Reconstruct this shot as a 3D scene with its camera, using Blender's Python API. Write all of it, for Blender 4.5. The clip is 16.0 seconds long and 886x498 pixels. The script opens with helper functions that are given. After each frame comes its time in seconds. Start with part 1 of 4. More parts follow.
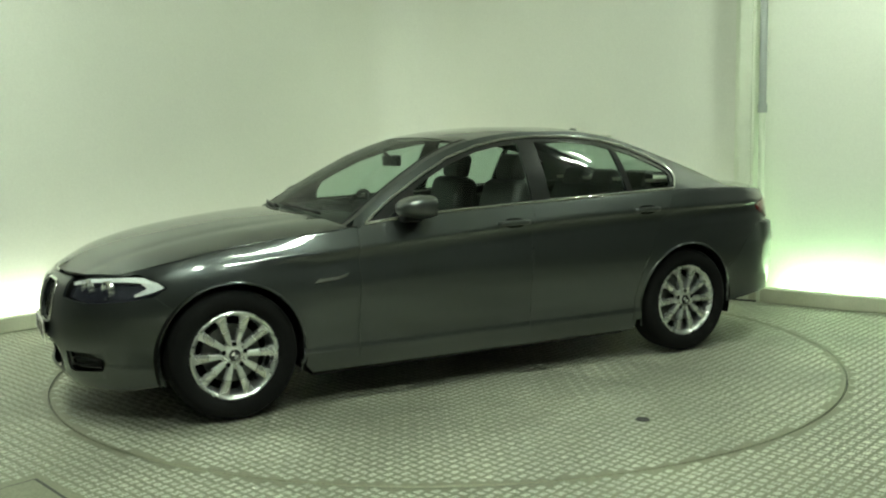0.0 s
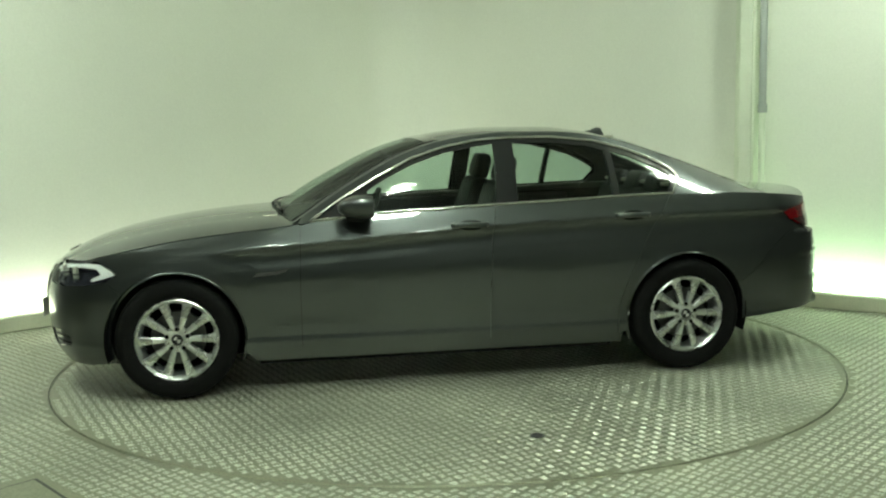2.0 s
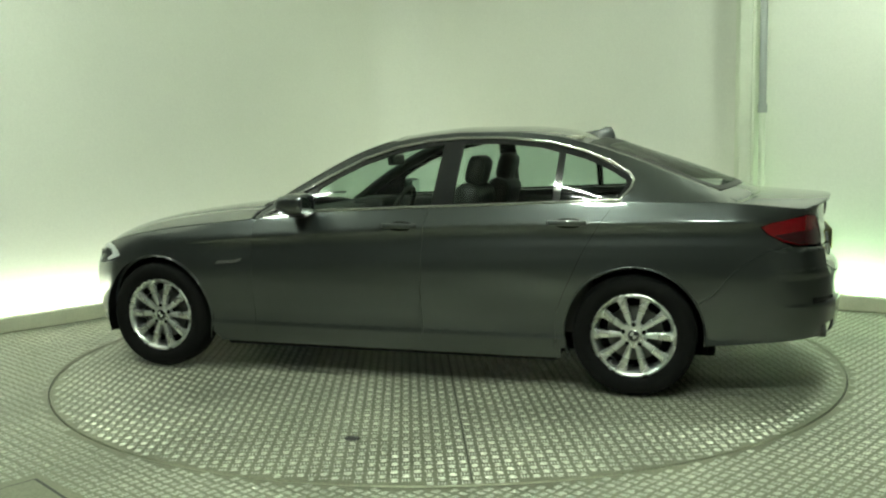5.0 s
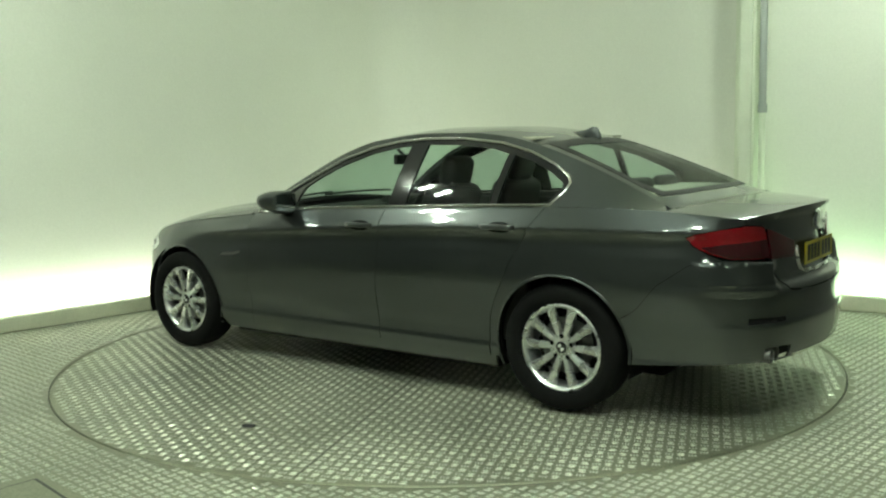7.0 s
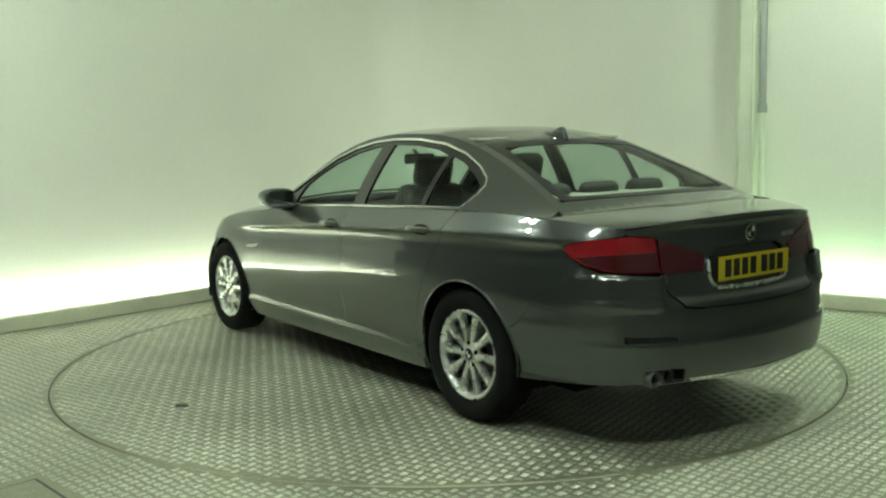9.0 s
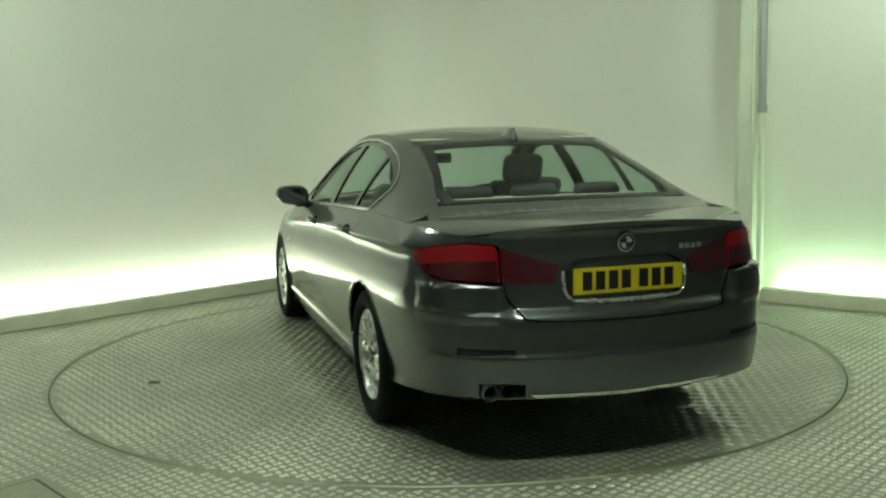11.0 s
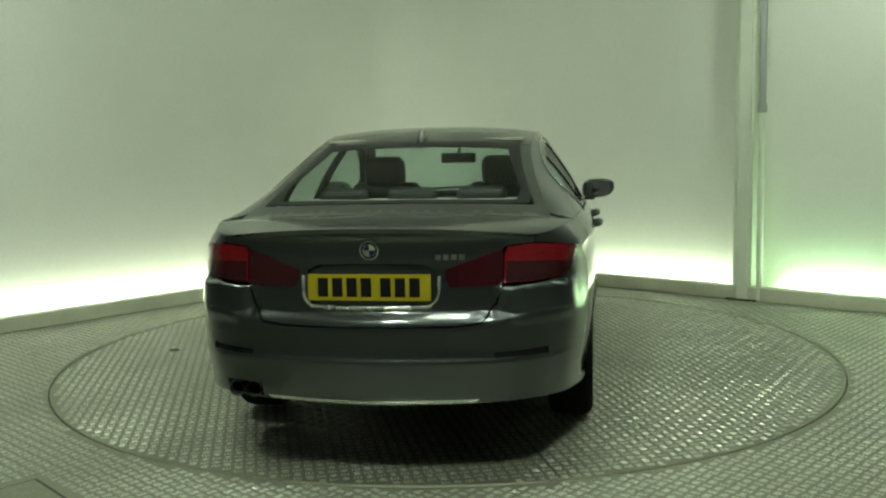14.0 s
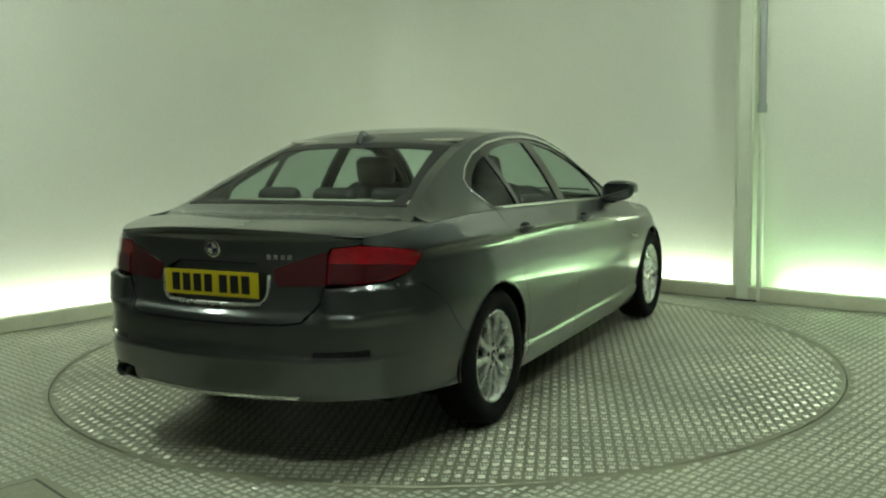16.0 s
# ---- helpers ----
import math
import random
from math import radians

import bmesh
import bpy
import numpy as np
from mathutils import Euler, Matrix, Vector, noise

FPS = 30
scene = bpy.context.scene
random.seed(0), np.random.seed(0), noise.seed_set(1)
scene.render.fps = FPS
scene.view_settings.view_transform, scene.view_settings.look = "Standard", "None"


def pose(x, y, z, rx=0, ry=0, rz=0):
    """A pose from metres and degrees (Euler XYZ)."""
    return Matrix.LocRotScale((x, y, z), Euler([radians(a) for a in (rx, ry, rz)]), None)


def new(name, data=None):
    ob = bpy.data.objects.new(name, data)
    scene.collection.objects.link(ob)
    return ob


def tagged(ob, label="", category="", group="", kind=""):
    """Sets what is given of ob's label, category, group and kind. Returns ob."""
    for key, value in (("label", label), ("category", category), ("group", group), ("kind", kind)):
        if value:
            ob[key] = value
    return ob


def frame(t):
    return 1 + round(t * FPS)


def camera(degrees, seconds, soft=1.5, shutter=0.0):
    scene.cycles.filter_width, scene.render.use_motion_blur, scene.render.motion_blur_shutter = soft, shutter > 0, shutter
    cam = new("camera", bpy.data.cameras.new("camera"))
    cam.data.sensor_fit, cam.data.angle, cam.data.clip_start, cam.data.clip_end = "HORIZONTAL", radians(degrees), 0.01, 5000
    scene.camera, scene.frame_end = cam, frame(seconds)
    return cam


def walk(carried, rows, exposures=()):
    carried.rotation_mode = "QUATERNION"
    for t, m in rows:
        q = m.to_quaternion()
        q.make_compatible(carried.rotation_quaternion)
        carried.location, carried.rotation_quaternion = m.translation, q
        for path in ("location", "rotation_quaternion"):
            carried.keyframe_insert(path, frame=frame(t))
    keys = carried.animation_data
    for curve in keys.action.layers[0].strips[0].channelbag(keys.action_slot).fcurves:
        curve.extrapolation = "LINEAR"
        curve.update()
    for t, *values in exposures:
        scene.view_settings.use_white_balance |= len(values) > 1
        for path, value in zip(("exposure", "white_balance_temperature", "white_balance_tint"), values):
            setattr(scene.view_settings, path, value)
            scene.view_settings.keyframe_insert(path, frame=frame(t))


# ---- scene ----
# One fixed camera watches a saloon car turn on a turntable in the corner of a photo bay.
cam = camera(50.4, 16.0, soft=2.2)
CAM_EYE = Vector((0.0, -6.185, 1.4236))
CAM_POSE = Matrix.Translation(CAM_EYE) @ pose(0, 0, 0, 0, 0, 0.12) @ pose(0, 0, 0, 90 - 6.772) @ pose(0, 0, 0, 0, 0, -1.161)
walk(cam, [(0.0, CAM_POSE), (16.0, CAM_POSE)], exposures=[(0.0, 0.06), (4.0, 0.09), (9.2, 0.02), (11.3, -0.26), (13.0, -0.42), (14.5, -0.49), (16.0, -0.36)])

# ---- turntable angle and the car's place on it ----
START_DEG, RATE_DEG = 207.39, -9.0304
CAR_X, CAR_Y = 0.160, -0.052
TABLE_R = 2.468


def table_pose(t):
    return pose(0, 0, 0, 0, 0, START_DEG + RATE_DEG * t)


# ---- world ----
world = bpy.data.worlds.new("world")
scene.world = world
world.use_nodes = True
world.node_tree.nodes["Background"].inputs[0].default_value = (0.02, 0.02, 0.02, 1)
world.node_tree.nodes["Background"].inputs[1].default_value = 0.2


# ---- materials ----
def node_mat(name):
    m = bpy.data.materials.new(name)
    m.use_nodes = True
    return m, m.node_tree.nodes, m.node_tree.links, m.node_tree.nodes["Principled BSDF"]


def surface(name, color, rough=0.5, metal=0.0, vary=0.12, scale=6.0, fine=120.0, bump=0.0, coat=0.0, rough_vary=0.1, spec=0.5):
    """A painted, plastic or metal surface with stains and grain at two scales."""
    m, n, l, b = node_mat(name)
    co = n.new("ShaderNodeTexCoord")
    big = n.new("ShaderNodeTexNoise")
    big.inputs["Scale"].default_value = scale
    big.inputs["Detail"].default_value = 5
    small = n.new("ShaderNodeTexNoise")
    small.inputs["Scale"].default_value = fine
    small.inputs["Detail"].default_value = 3
    l.new(co.outputs["Object"], big.inputs["Vector"])
    l.new(co.outputs["Object"], small.inputs["Vector"])
    mix = n.new("ShaderNodeMath")
    mix.operation = "ADD"
    l.new(big.outputs["Fac"], mix.inputs[0])
    l.new(small.outputs["Fac"], mix.inputs[1])
    ramp = n.new("ShaderNodeMapRange")
    ramp.inputs["From Min"].default_value = 0.7
    ramp.inputs["From Max"].default_value = 1.3
    ramp.inputs["To Min"].default_value = 1 - vary
    ramp.inputs["To Max"].default_value = 1 + vary * 0.5
    l.new(mix.outputs[0], ramp.inputs["Value"])
    mul = n.new("ShaderNodeVectorMath")
    mul.operation = "SCALE"
    mul.inputs[0].default_value = color
    l.new(ramp.outputs["Result"], mul.inputs["Scale"])
    l.new(mul.outputs["Vector"], b.inputs["Base Color"])
    rr = n.new("ShaderNodeMapRange")
    rr.inputs["To Min"].default_value = max(0.0, rough - rough_vary)
    rr.inputs["To Max"].default_value = min(1.0, rough + rough_vary)
    l.new(big.outputs["Fac"], rr.inputs["Value"])
    l.new(rr.outputs["Result"], b.inputs["Roughness"])
    b.inputs["Metallic"].default_value = metal
    b.inputs["Specular IOR Level"].default_value = spec
    b.inputs["Coat Weight"].default_value = coat
    b.inputs["Coat Roughness"].default_value = 0.04
    if bump:
        bp = n.new("ShaderNodeBump")
        bp.inputs["Strength"].default_value = bump
        bp.inputs["Distance"].default_value = 0.002
        l.new(small.outputs["Fac"], bp.inputs["Height"])
        l.new(bp.outputs["Normal"], b.inputs["Normal"])
    return m


def glow(name, color, strength):
    m, n, l, b = node_mat(name)
    b.inputs["Base Color"].default_value = (0.8, 0.8, 0.8, 1)
    b.inputs["Emission Color"].default_value = (*color, 1)
    b.inputs["Emission Strength"].default_value = strength
    return m


WALL_PAINT = surface("wall_paint", (0.72, 0.73, 0.66), 0.75, vary=0.06, scale=0.7, fine=60, bump=0.15)
CEILING_PAINT = surface("ceiling_paint", (0.55, 0.55, 0.51), 0.85, vary=0.1, scale=0.8)
UNSEEN_WALL_PAINT = surface("unseen_wall_paint", (0.13, 0.13, 0.12), 0.7, vary=0.15, scale=1.0)
KERB_PAINT = surface("kerb_paint", (0.56, 0.57, 0.44), 0.5, vary=0.2, scale=3, bump=0.2)
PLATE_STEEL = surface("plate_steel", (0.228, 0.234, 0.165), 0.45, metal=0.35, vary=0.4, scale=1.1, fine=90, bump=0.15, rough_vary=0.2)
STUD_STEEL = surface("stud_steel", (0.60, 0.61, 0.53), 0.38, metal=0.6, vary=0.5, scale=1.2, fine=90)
DARK_STEEL = surface("dark_steel", (0.05, 0.05, 0.05), 0.6, metal=0.5)
COLUMN_PAINT = surface("column_paint", (0.66, 0.70, 0.58), 0.5, vary=0.1, scale=4, bump=0.1)
PIPE_GREY = surface("pipe_grey", (0.36, 0.38, 0.37), 0.4, metal=0.3)
STRIP_WARM = glow("strip_white", (0.89, 1.0, 0.79), 58.0)
STRIP_GREEN = glow("strip_green_white", (0.60, 1.0, 0.56), 92.0)
STRIP_PALE_GREEN = glow("strip_pale_green_white", (0.82, 1.0, 0.73), 62.0)
LED_BLUE = glow("led_blue_white", (0.83, 0.98, 0.79), 310.0)


# ---- mesh helpers ----
def mesh_object(name, verts, faces, material, parent=None, label="", smooth=False):
    me = bpy.data.meshes.new(name)
    me.from_pydata([tuple(v) for v in verts], [], faces)
    me.update()
    if smooth:
        me.polygons.foreach_set("use_smooth", [True] * len(me.polygons))
    me.materials.append(material)
    ob = new(name, me)
    if parent is not None:
        ob.parent = parent
    if label:
        tagged(ob, label)
    return ob


def part(name, bm, material, parent=None, label="", smooth=False):
    """Link a bmesh as one mesh object under a thing or a part."""
    me = bpy.data.meshes.new(name)
    bm.to_mesh(me)
    bm.free()
    if smooth:
        me.polygons.foreach_set("use_smooth", [True] * len(me.polygons))
        me.set_sharp_from_angle(angle=radians(40))
    me.materials.append(material)
    ob = new(name, me)
    if parent is not None:
        ob.parent = parent
    if label:
        tagged(ob, label)
    return ob


def box(bm, lo, hi, bevel=0.0, m=None):
    """Add a box from corner lo to corner hi, with bevelled edges."""
    made = bmesh.ops.create_cube(bm, size=1.0)["verts"]
    size = [b - a for a, b in zip(lo, hi)]
    mid = [(a + b) / 2 for a, b in zip(lo, hi)]
    bmesh.ops.transform(bm, matrix=Matrix.Translation(mid) @ Matrix.Diagonal((*size, 1)), verts=made)
    if bevel:
        es = list({e for v in made for e in v.link_edges})
        r = bmesh.ops.bevel(bm, geom=es, offset=bevel, segments=2, affect="EDGES", profile=0.6)
        made = list({v for f in r["faces"] for v in f.verts} | {v for v in made if v.is_valid})
    if m is not None:
        bmesh.ops.transform(bm, matrix=m, verts=made)
    return made


def turned(bm, profile, seg=48, m=None):
    """A solid of revolution about y: profile is (radius, y) from inside to outside."""
    rings = []
    for r, y in profile:
        rings.append([bm.verts.new((r * math.cos(2 * math.pi * k / seg), y, r * math.sin(2 * math.pi * k / seg))) for k in range(seg)])
    for a, b in zip(rings, rings[1:]):
        for k in range(seg):
            bm.faces.new((a[k], a[(k + 1) % seg], b[(k + 1) % seg], b[k]))
    vs = [v for r in rings for v in r]
    if m is not None:
        bmesh.ops.transform(bm, matrix=m, verts=vs)
    return vs


# ---- the bay: two lit walls meet behind the turntable, two added, unseen walls close it behind the camera ----
CORNER = Vector((-0.341, 4.091, 0))
LEFT_DIR = Vector((-0.688, -0.725, 0)).normalized()
RIGHT_DIR = Vector((0.766, -0.643, 0)).normalized()
SIDE, LIT, HIGH = 10.0, 5.33, 3.9
KERB_H, KERB_W, TROUGH = 0.118, 0.10, 0.14


def run_box(name, start, along, length, inward, depth0, depth1, z0, z1, material, parent=None, bevel=0.0):
    """A bar along a wall's foot: depth is counted from the kerb's face into the wall."""
    bm = bmesh.new()
    out = -inward
    m = Matrix((( along.x, out.x, 0, start.x), (along.y, out.y, 0, start.y), (0, 0, 1, 0), (0, 0, 0, 1)))
    box(bm, (0, depth0, z0), (length, depth1, z1), bevel, m)
    if m.determinant() < 0:
        bmesh.ops.reverse_faces(bm, faces=bm.faces)
    return part(name, bm, material, parent)


def inward_of(along):
    n = Vector((-along.y, along.x, 0))
    return n if n.dot(Vector((0, -2, 0)) - CORNER) > 0 else -n


for side, along, strip in (("left", LEFT_DIR, STRIP_WARM), ("right", RIGHT_DIR, STRIP_WARM)):
    inn = inward_of(along)
    w0, w1 = KERB_W + TROUGH, KERB_W + TROUGH + 0.15
    tagged(run_box("wall_" + side, CORNER - along * 0.6, along, LIT + 0.6, inn, w0, w1, 0, HIGH, WALL_PAINT),
           "smooth off-white painted wall lit from its foot", "wall", kind="structure")
    # dark stretch added out of view, so the car reflects less light
    tagged(run_box("wall_plain_" + side, CORNER + along * LIT, along, SIDE - LIT, inn, w0 - 0.02, w1, 0, HIGH, UNSEEN_WALL_PAINT),
           "unseen dark grey wall added beyond the lit bay to darken reflections", "wall", kind="structure")
    tagged(run_box("kerb_" + side, CORNER, along, LIT, inn, 0, KERB_W, 0, KERB_H, KERB_PAINT, bevel=0.012),
           "low pale painted kerb hiding a light strip", "kerb", kind="structure")

# unseen walls, added dark to keep contrast in the car's reflections
for name, a, b in (("wall_back_left", CORNER + LEFT_DIR * SIDE, CORNER + (LEFT_DIR + RIGHT_DIR) * SIDE),
                   ("wall_back_right", CORNER + RIGHT_DIR * SIDE, CORNER + (LEFT_DIR + RIGHT_DIR) * SIDE)):
    d = (b - a).normalized()
    inn = inward_of(d)
    tagged(run_box(name, a - d * 0.5, d, (b - a).length + 1.0, inn, 0, 0.15, 0, HIGH, UNSEEN_WALL_PAINT),
           "unseen dark grey wall added to close the bay and darken reflections", "wall", kind="structure")

# the two lit walls run into each other in a rounded corner
COVE_R = 0.70
_il, _ir = inward_of(LEFT_DIR), inward_of(RIGHT_DIR)
_half = LEFT_DIR.angle(RIGHT_DIR) / 2
_face = CORNER - (LEFT_DIR + RIGHT_DIR).normalized() * (KERB_W + TROUGH) / math.sin(_half)
_mid = _face + (LEFT_DIR + RIGHT_DIR).normalized() * COVE_R / math.sin(_half)
_a0 = -_il * COVE_R
_a1 = -_ir * COVE_R
_turn = _a0.angle(_a1)
_sign = 1 if _a0.cross(_a1).z > 0 else -1
_arc = [_mid + Matrix.Rotation(_sign * _turn * k / 24, 3, "Z") @ _a0 for k in range(25)]
_verts = [(p.x, p.y, z) for z in (0.0, HIGH) for p in _arc + [_face]]
_faces = [(k, k + 1, 26 + k + 1, 26 + k) for k in range(24)] + [(24, 25, 51, 50), (25, 0, 26, 51), tuple(range(25, -1, -1)), tuple(range(26, 52))]
cove = mesh_object("wall_corner", _verts, _faces, WALL_PAINT)
cove.data.polygons.foreach_set("use_smooth", [True] * len(cove.data.polygons))
cove.data.set_sharp_from_angle(angle=radians(20))
tagged(cove, "smooth off-white rounded corner between the lit walls", "wall", kind="structure")

bm = bmesh.new()
cs = [CORNER, CORNER + LEFT_DIR * SIDE, CORNER + (LEFT_DIR + RIGHT_DIR) * SIDE, CORNER + RIGHT_DIR * SIDE]
mid = sum(cs, Vector()) / 4
cs = [mid + (c - mid) * 1.12 for c in cs]
lo = [bm.verts.new((c.x, c.y, HIGH)) for c in cs]
hi = [bm.verts.new((c.x, c.y, HIGH + 0.15)) for c in cs]
bm.faces.new(lo)
bm.faces.new(list(reversed(hi)))
for k in range(4):
    bm.faces.new((lo[k], lo[(k + 1) % 4], hi[(k + 1) % 4], hi[k]))
bmesh.ops.recalc_face_normals(bm, faces=bm.faces)
tagged(part("ceiling", bm, CEILING_PAINT), "plain grey painted ceiling", "ceiling", kind="structure")


def light_strip(along, a, b, material):
    inn = inward_of(along)
    ob = new("light_strip")
    tagged(ob, "long white light strip hidden in the wall trough", "light strip", group="trough light strips")
    run_box("tray", CORNER + along * a, along, b - a, inn, KERB_W + 0.004, KERB_W + TROUGH - 0.004, 0.0, 0.03, PIPE_GREY, ob)
    run_box("tube", CORNER + along * a, along, b - a, inn, KERB_W + 0.045, KERB_W + 0.085, 0.034, 0.066, material, ob, bevel=0.012)
    return ob


COLUMN_AT = 3.63   # metres along the wall from the corner
light_strip(LEFT_DIR, 0.85, LIT - 0.05, STRIP_WARM)
light_strip(RIGHT_DIR, 0.85, 2.2, STRIP_WARM)
light_strip(RIGHT_DIR, 2.25, COLUMN_AT - 0.05, STRIP_PALE_GREEN)
light_strip(RIGHT_DIR, COLUMN_AT + 0.4, LIT - 0.05, STRIP_GREEN)

# floor with a round hole for the turntable
bm = bmesh.new()
SEG = 160
inner = [bm.verts.new(((TABLE_R + 0.004) * math.cos(2 * math.pi * k / SEG), (TABLE_R + 0.004) * math.sin(2 * math.pi * k / SEG), 0)) for k in range(SEG)]
deep = [bm.verts.new((v.co.x, v.co.y, -0.2)) for v in inner]
outer = [bm.verts.new((14 * math.cos(2 * math.pi * k / SEG), 14 * math.sin(2 * math.pi * k / SEG) - 2, 0)) for k in range(SEG)]
for k in range(SEG):
    j = (k + 1) % SEG
    bm.faces.new((inner[k], outer[k], outer[j], inner[j]))
    bm.faces.new((deep[k], inner[k], inner[j], deep[j]))
tagged(part("floor", bm, PLATE_STEEL), "grey steel tread plate floor round the turntable", "floor", kind="structure")
turntable = new("turntable")
tagged(turntable, "round grey steel tread plate turntable flush with the floor", "turntable")
bm = bmesh.new()
turned(bm, [(0.0005, 0), (TABLE_R - 0.006, 0), (TABLE_R - 0.004, -0.002), (TABLE_R - 0.004, -0.15)], SEG, Matrix.Rotation(radians(90), 4, "X"))
bmesh.ops.recalc_face_normals(bm, faces=bm.faces)
part("table_plate", bm, PLATE_STEEL, turntable)


# ---- the car: materials ----
PAINT = surface("grey_metallic_paint", (0.052, 0.059, 0.060), 0.32, metal=0.80, vary=0.04, scale=2, fine=300, coat=1.0, rough_vary=0.03)
PAINT.node_tree.nodes["Principled BSDF"].inputs["Coat IOR"].default_value = 1.72
BLACK_TRIM = surface("black_trim", (0.008, 0.008, 0.009), 0.4, vary=0.1, spec=0.3)
BLACK_GLOSS = surface("black_gloss_trim", (0.008, 0.008, 0.010), 0.12, vary=0.05, coat=0.5, rough_vary=0.04)
LINER = surface("dark_liner", (0.004, 0.004, 0.004), 0.95, spec=0.1)
CHROME = surface("chrome", (0.80, 0.80, 0.80), 0.10, metal=1.0, vary=0.05, rough_vary=0.03)
RUBBER = surface("tyre_rubber", (0.004, 0.004, 0.004), 0.9, vary=0.3, scale=8, bump=0.3, spec=0.2)
ALLOY = surface("silver_alloy", (0.74, 0.75, 0.75), 0.28, metal=0.9, vary=0.1, scale=10)
ALLOY_DARK = surface("brake_steel", (0.16, 0.16, 0.16), 0.4, metal=0.9, vary=0.3, scale=14)
LEATHER = surface("black_leather", (0.011, 0.0105, 0.010), 0.55, vary=0.25, scale=9, bump=0.3)
SHELF_CLOTH = surface("grey_beige_cloth", (0.40, 0.40, 0.33), 0.9, vary=0.2, scale=20, bump=0.4)
RED_LENS = surface("red_lens", (0.20, 0.002, 0.006), 0.12, vary=0.25, scale=18, coat=1.0, rough_vary=0.05)
DARK_RED = surface("dark_red_lens", (0.040, 0.001, 0.004), 0.12, vary=0.25, scale=18, coat=1.0, rough_vary=0.05)
LAMP_DARK = surface("headlamp_housing", (0.12, 0.12, 0.17), 0.22, metal=0.8)
REFLECTOR = surface("pale_reflector", (0.85, 0.86, 0.84), 0.30, metal=0.0)
YELLOW_PLATE = surface("yellow_plate", (0.46, 0.37, 0.012), 0.35, vary=0.06)
WHITE_PLATE = surface("white_plate", (0.7, 0.7, 0.68), 0.35, vary=0.06)
BADGE_BLUE = surface("badge_blue", (0.012, 0.018, 0.05), 0.2)
MIRROR_GLASS = surface("mirror_silver", (0.75, 0.78, 0.82), 0.02, metal=1.0, vary=0.02, rough_vary=0.01)


def glass_mat(name, tint, gloss=0.03):
    m, n, l, b = node_mat(name)
    n.remove(b)
    out = n["Material Output"]
    tr = n.new("ShaderNodeBsdfTransparent")
    tr.inputs[0].default_value = (*tint, 1)
    gl = n.new("ShaderNodeBsdfGlossy")
    gl.inputs["Roughness"].default_value = gloss
    lw = n.new("ShaderNodeLayerWeight")
    lw.inputs["Blend"].default_value = 0.5
    pw = n.new("ShaderNodeMath")
    pw.operation = "POWER"
    pw.inputs[1].default_value = 5.0
    l.new(lw.outputs["Facing"], pw.inputs[0])
    fr = n.new("ShaderNodeMath")
    fr.operation = "MULTIPLY_ADD"
    fr.inputs[1].default_value = 0.5
    fr.inputs[2].default_value = 0.045
    l.new(pw.outputs[0], fr.inputs[0])
    mx = n.new("ShaderNodeMixShader")
    l.new(fr.outputs[0], mx.inputs[0])
    l.new(tr.outputs[0], mx.inputs[1])
    l.new(gl.outputs[0], mx.inputs[2])
    l.new(mx.outputs[0], out.inputs[0])
    return m


GLASS = glass_mat("window_glass", (0.66, 0.76, 0.72))
CLEAR = glass_mat("lamp_glass", (0.9, 0.92, 0.95))


# ---- the car: surfaces ----
def lookup(lo, hi, grid):
    n = len(grid) - 1

    def g(x):
        q = (x - lo) / (hi - lo) * n
        if q <= 0:
            return grid[0]
        if q >= n:
            return grid[n]
        k = int(q)
        return grid[k] + (grid[k + 1] - grid[k]) * (q - k)
    return g


def lerp_table(rows):
    xs, ys = zip(*sorted(rows))
    xs, ys = np.array(xs), np.array(ys)

    def f(x):
        k = int(np.clip(np.searchsorted(xs, x) - 1, 0, len(xs) - 2))
        x = min(max(x, xs[0]), xs[-1])
        h = xs[k + 1] - xs[k]
        d = (ys[1:] - ys[:-1]) / (xs[1:] - xs[:-1])

        def slope(i):
            if i == 0:
                return d[0]
            if i == len(xs) - 1:
                return d[-1]
            return 0.0 if d[i - 1] * d[i] <= 0 else 2 * d[i - 1] * d[i] / (d[i - 1] + d[i])
        u = (x - xs[k]) / h
        return float(ys[k] * (1 + 2 * u) * (1 - u) ** 2 + ys[k + 1] * u * u * (3 - 2 * u) + h * slope(k) * u * (1 - u) ** 2 - h * slope(k + 1) * u * u * (1 - u))
    lo, hi, n = float(xs[0]), float(xs[-1]), 3000
    grid = [f(lo + (hi - lo) * k / n) for k in range(n + 1)]
    return lookup(lo, hi, grid)


# plan outline at the widest level, from the nose round the flank to the tail
PLAN = [(2.316, 0), (2.298, 0.22), (2.245, 0.44), (2.13, 0.64), (1.96, 0.785), (1.75, 0.868), (1.484, 0.908), (0.9, 0.918), (0.2, 0.924), (-0.5, 0.929),
        (-1.1, 0.932), (-1.484, 0.930), (-1.85, 0.912), (-2.15, 0.870), (-2.34, 0.790), (-2.47, 0.640), (-2.545, 0.38), (-2.583, 0)]


def dense_plan():
    pts = [Vector((x, y, 0)) for x, y in PLAN]
    pts = [Vector((pts[1].x, -pts[1].y, 0))] + pts + [Vector((pts[-2].x, -pts[-2].y, 0))]
    out = []
    for k in range(1, len(pts) - 2):
        a, b, c, d = pts[k - 1:k + 3]
        n = max(4, int((c - b).length / 0.02))
        for j in range(n):
            t = j / n
            out.append(0.5 * ((2 * b) + (c - a) * t + (2 * a - 5 * b + 4 * c - d) * t * t + (3 * b - a - 3 * c + d) * t ** 3))
    out.append(pts[-2])
    return out


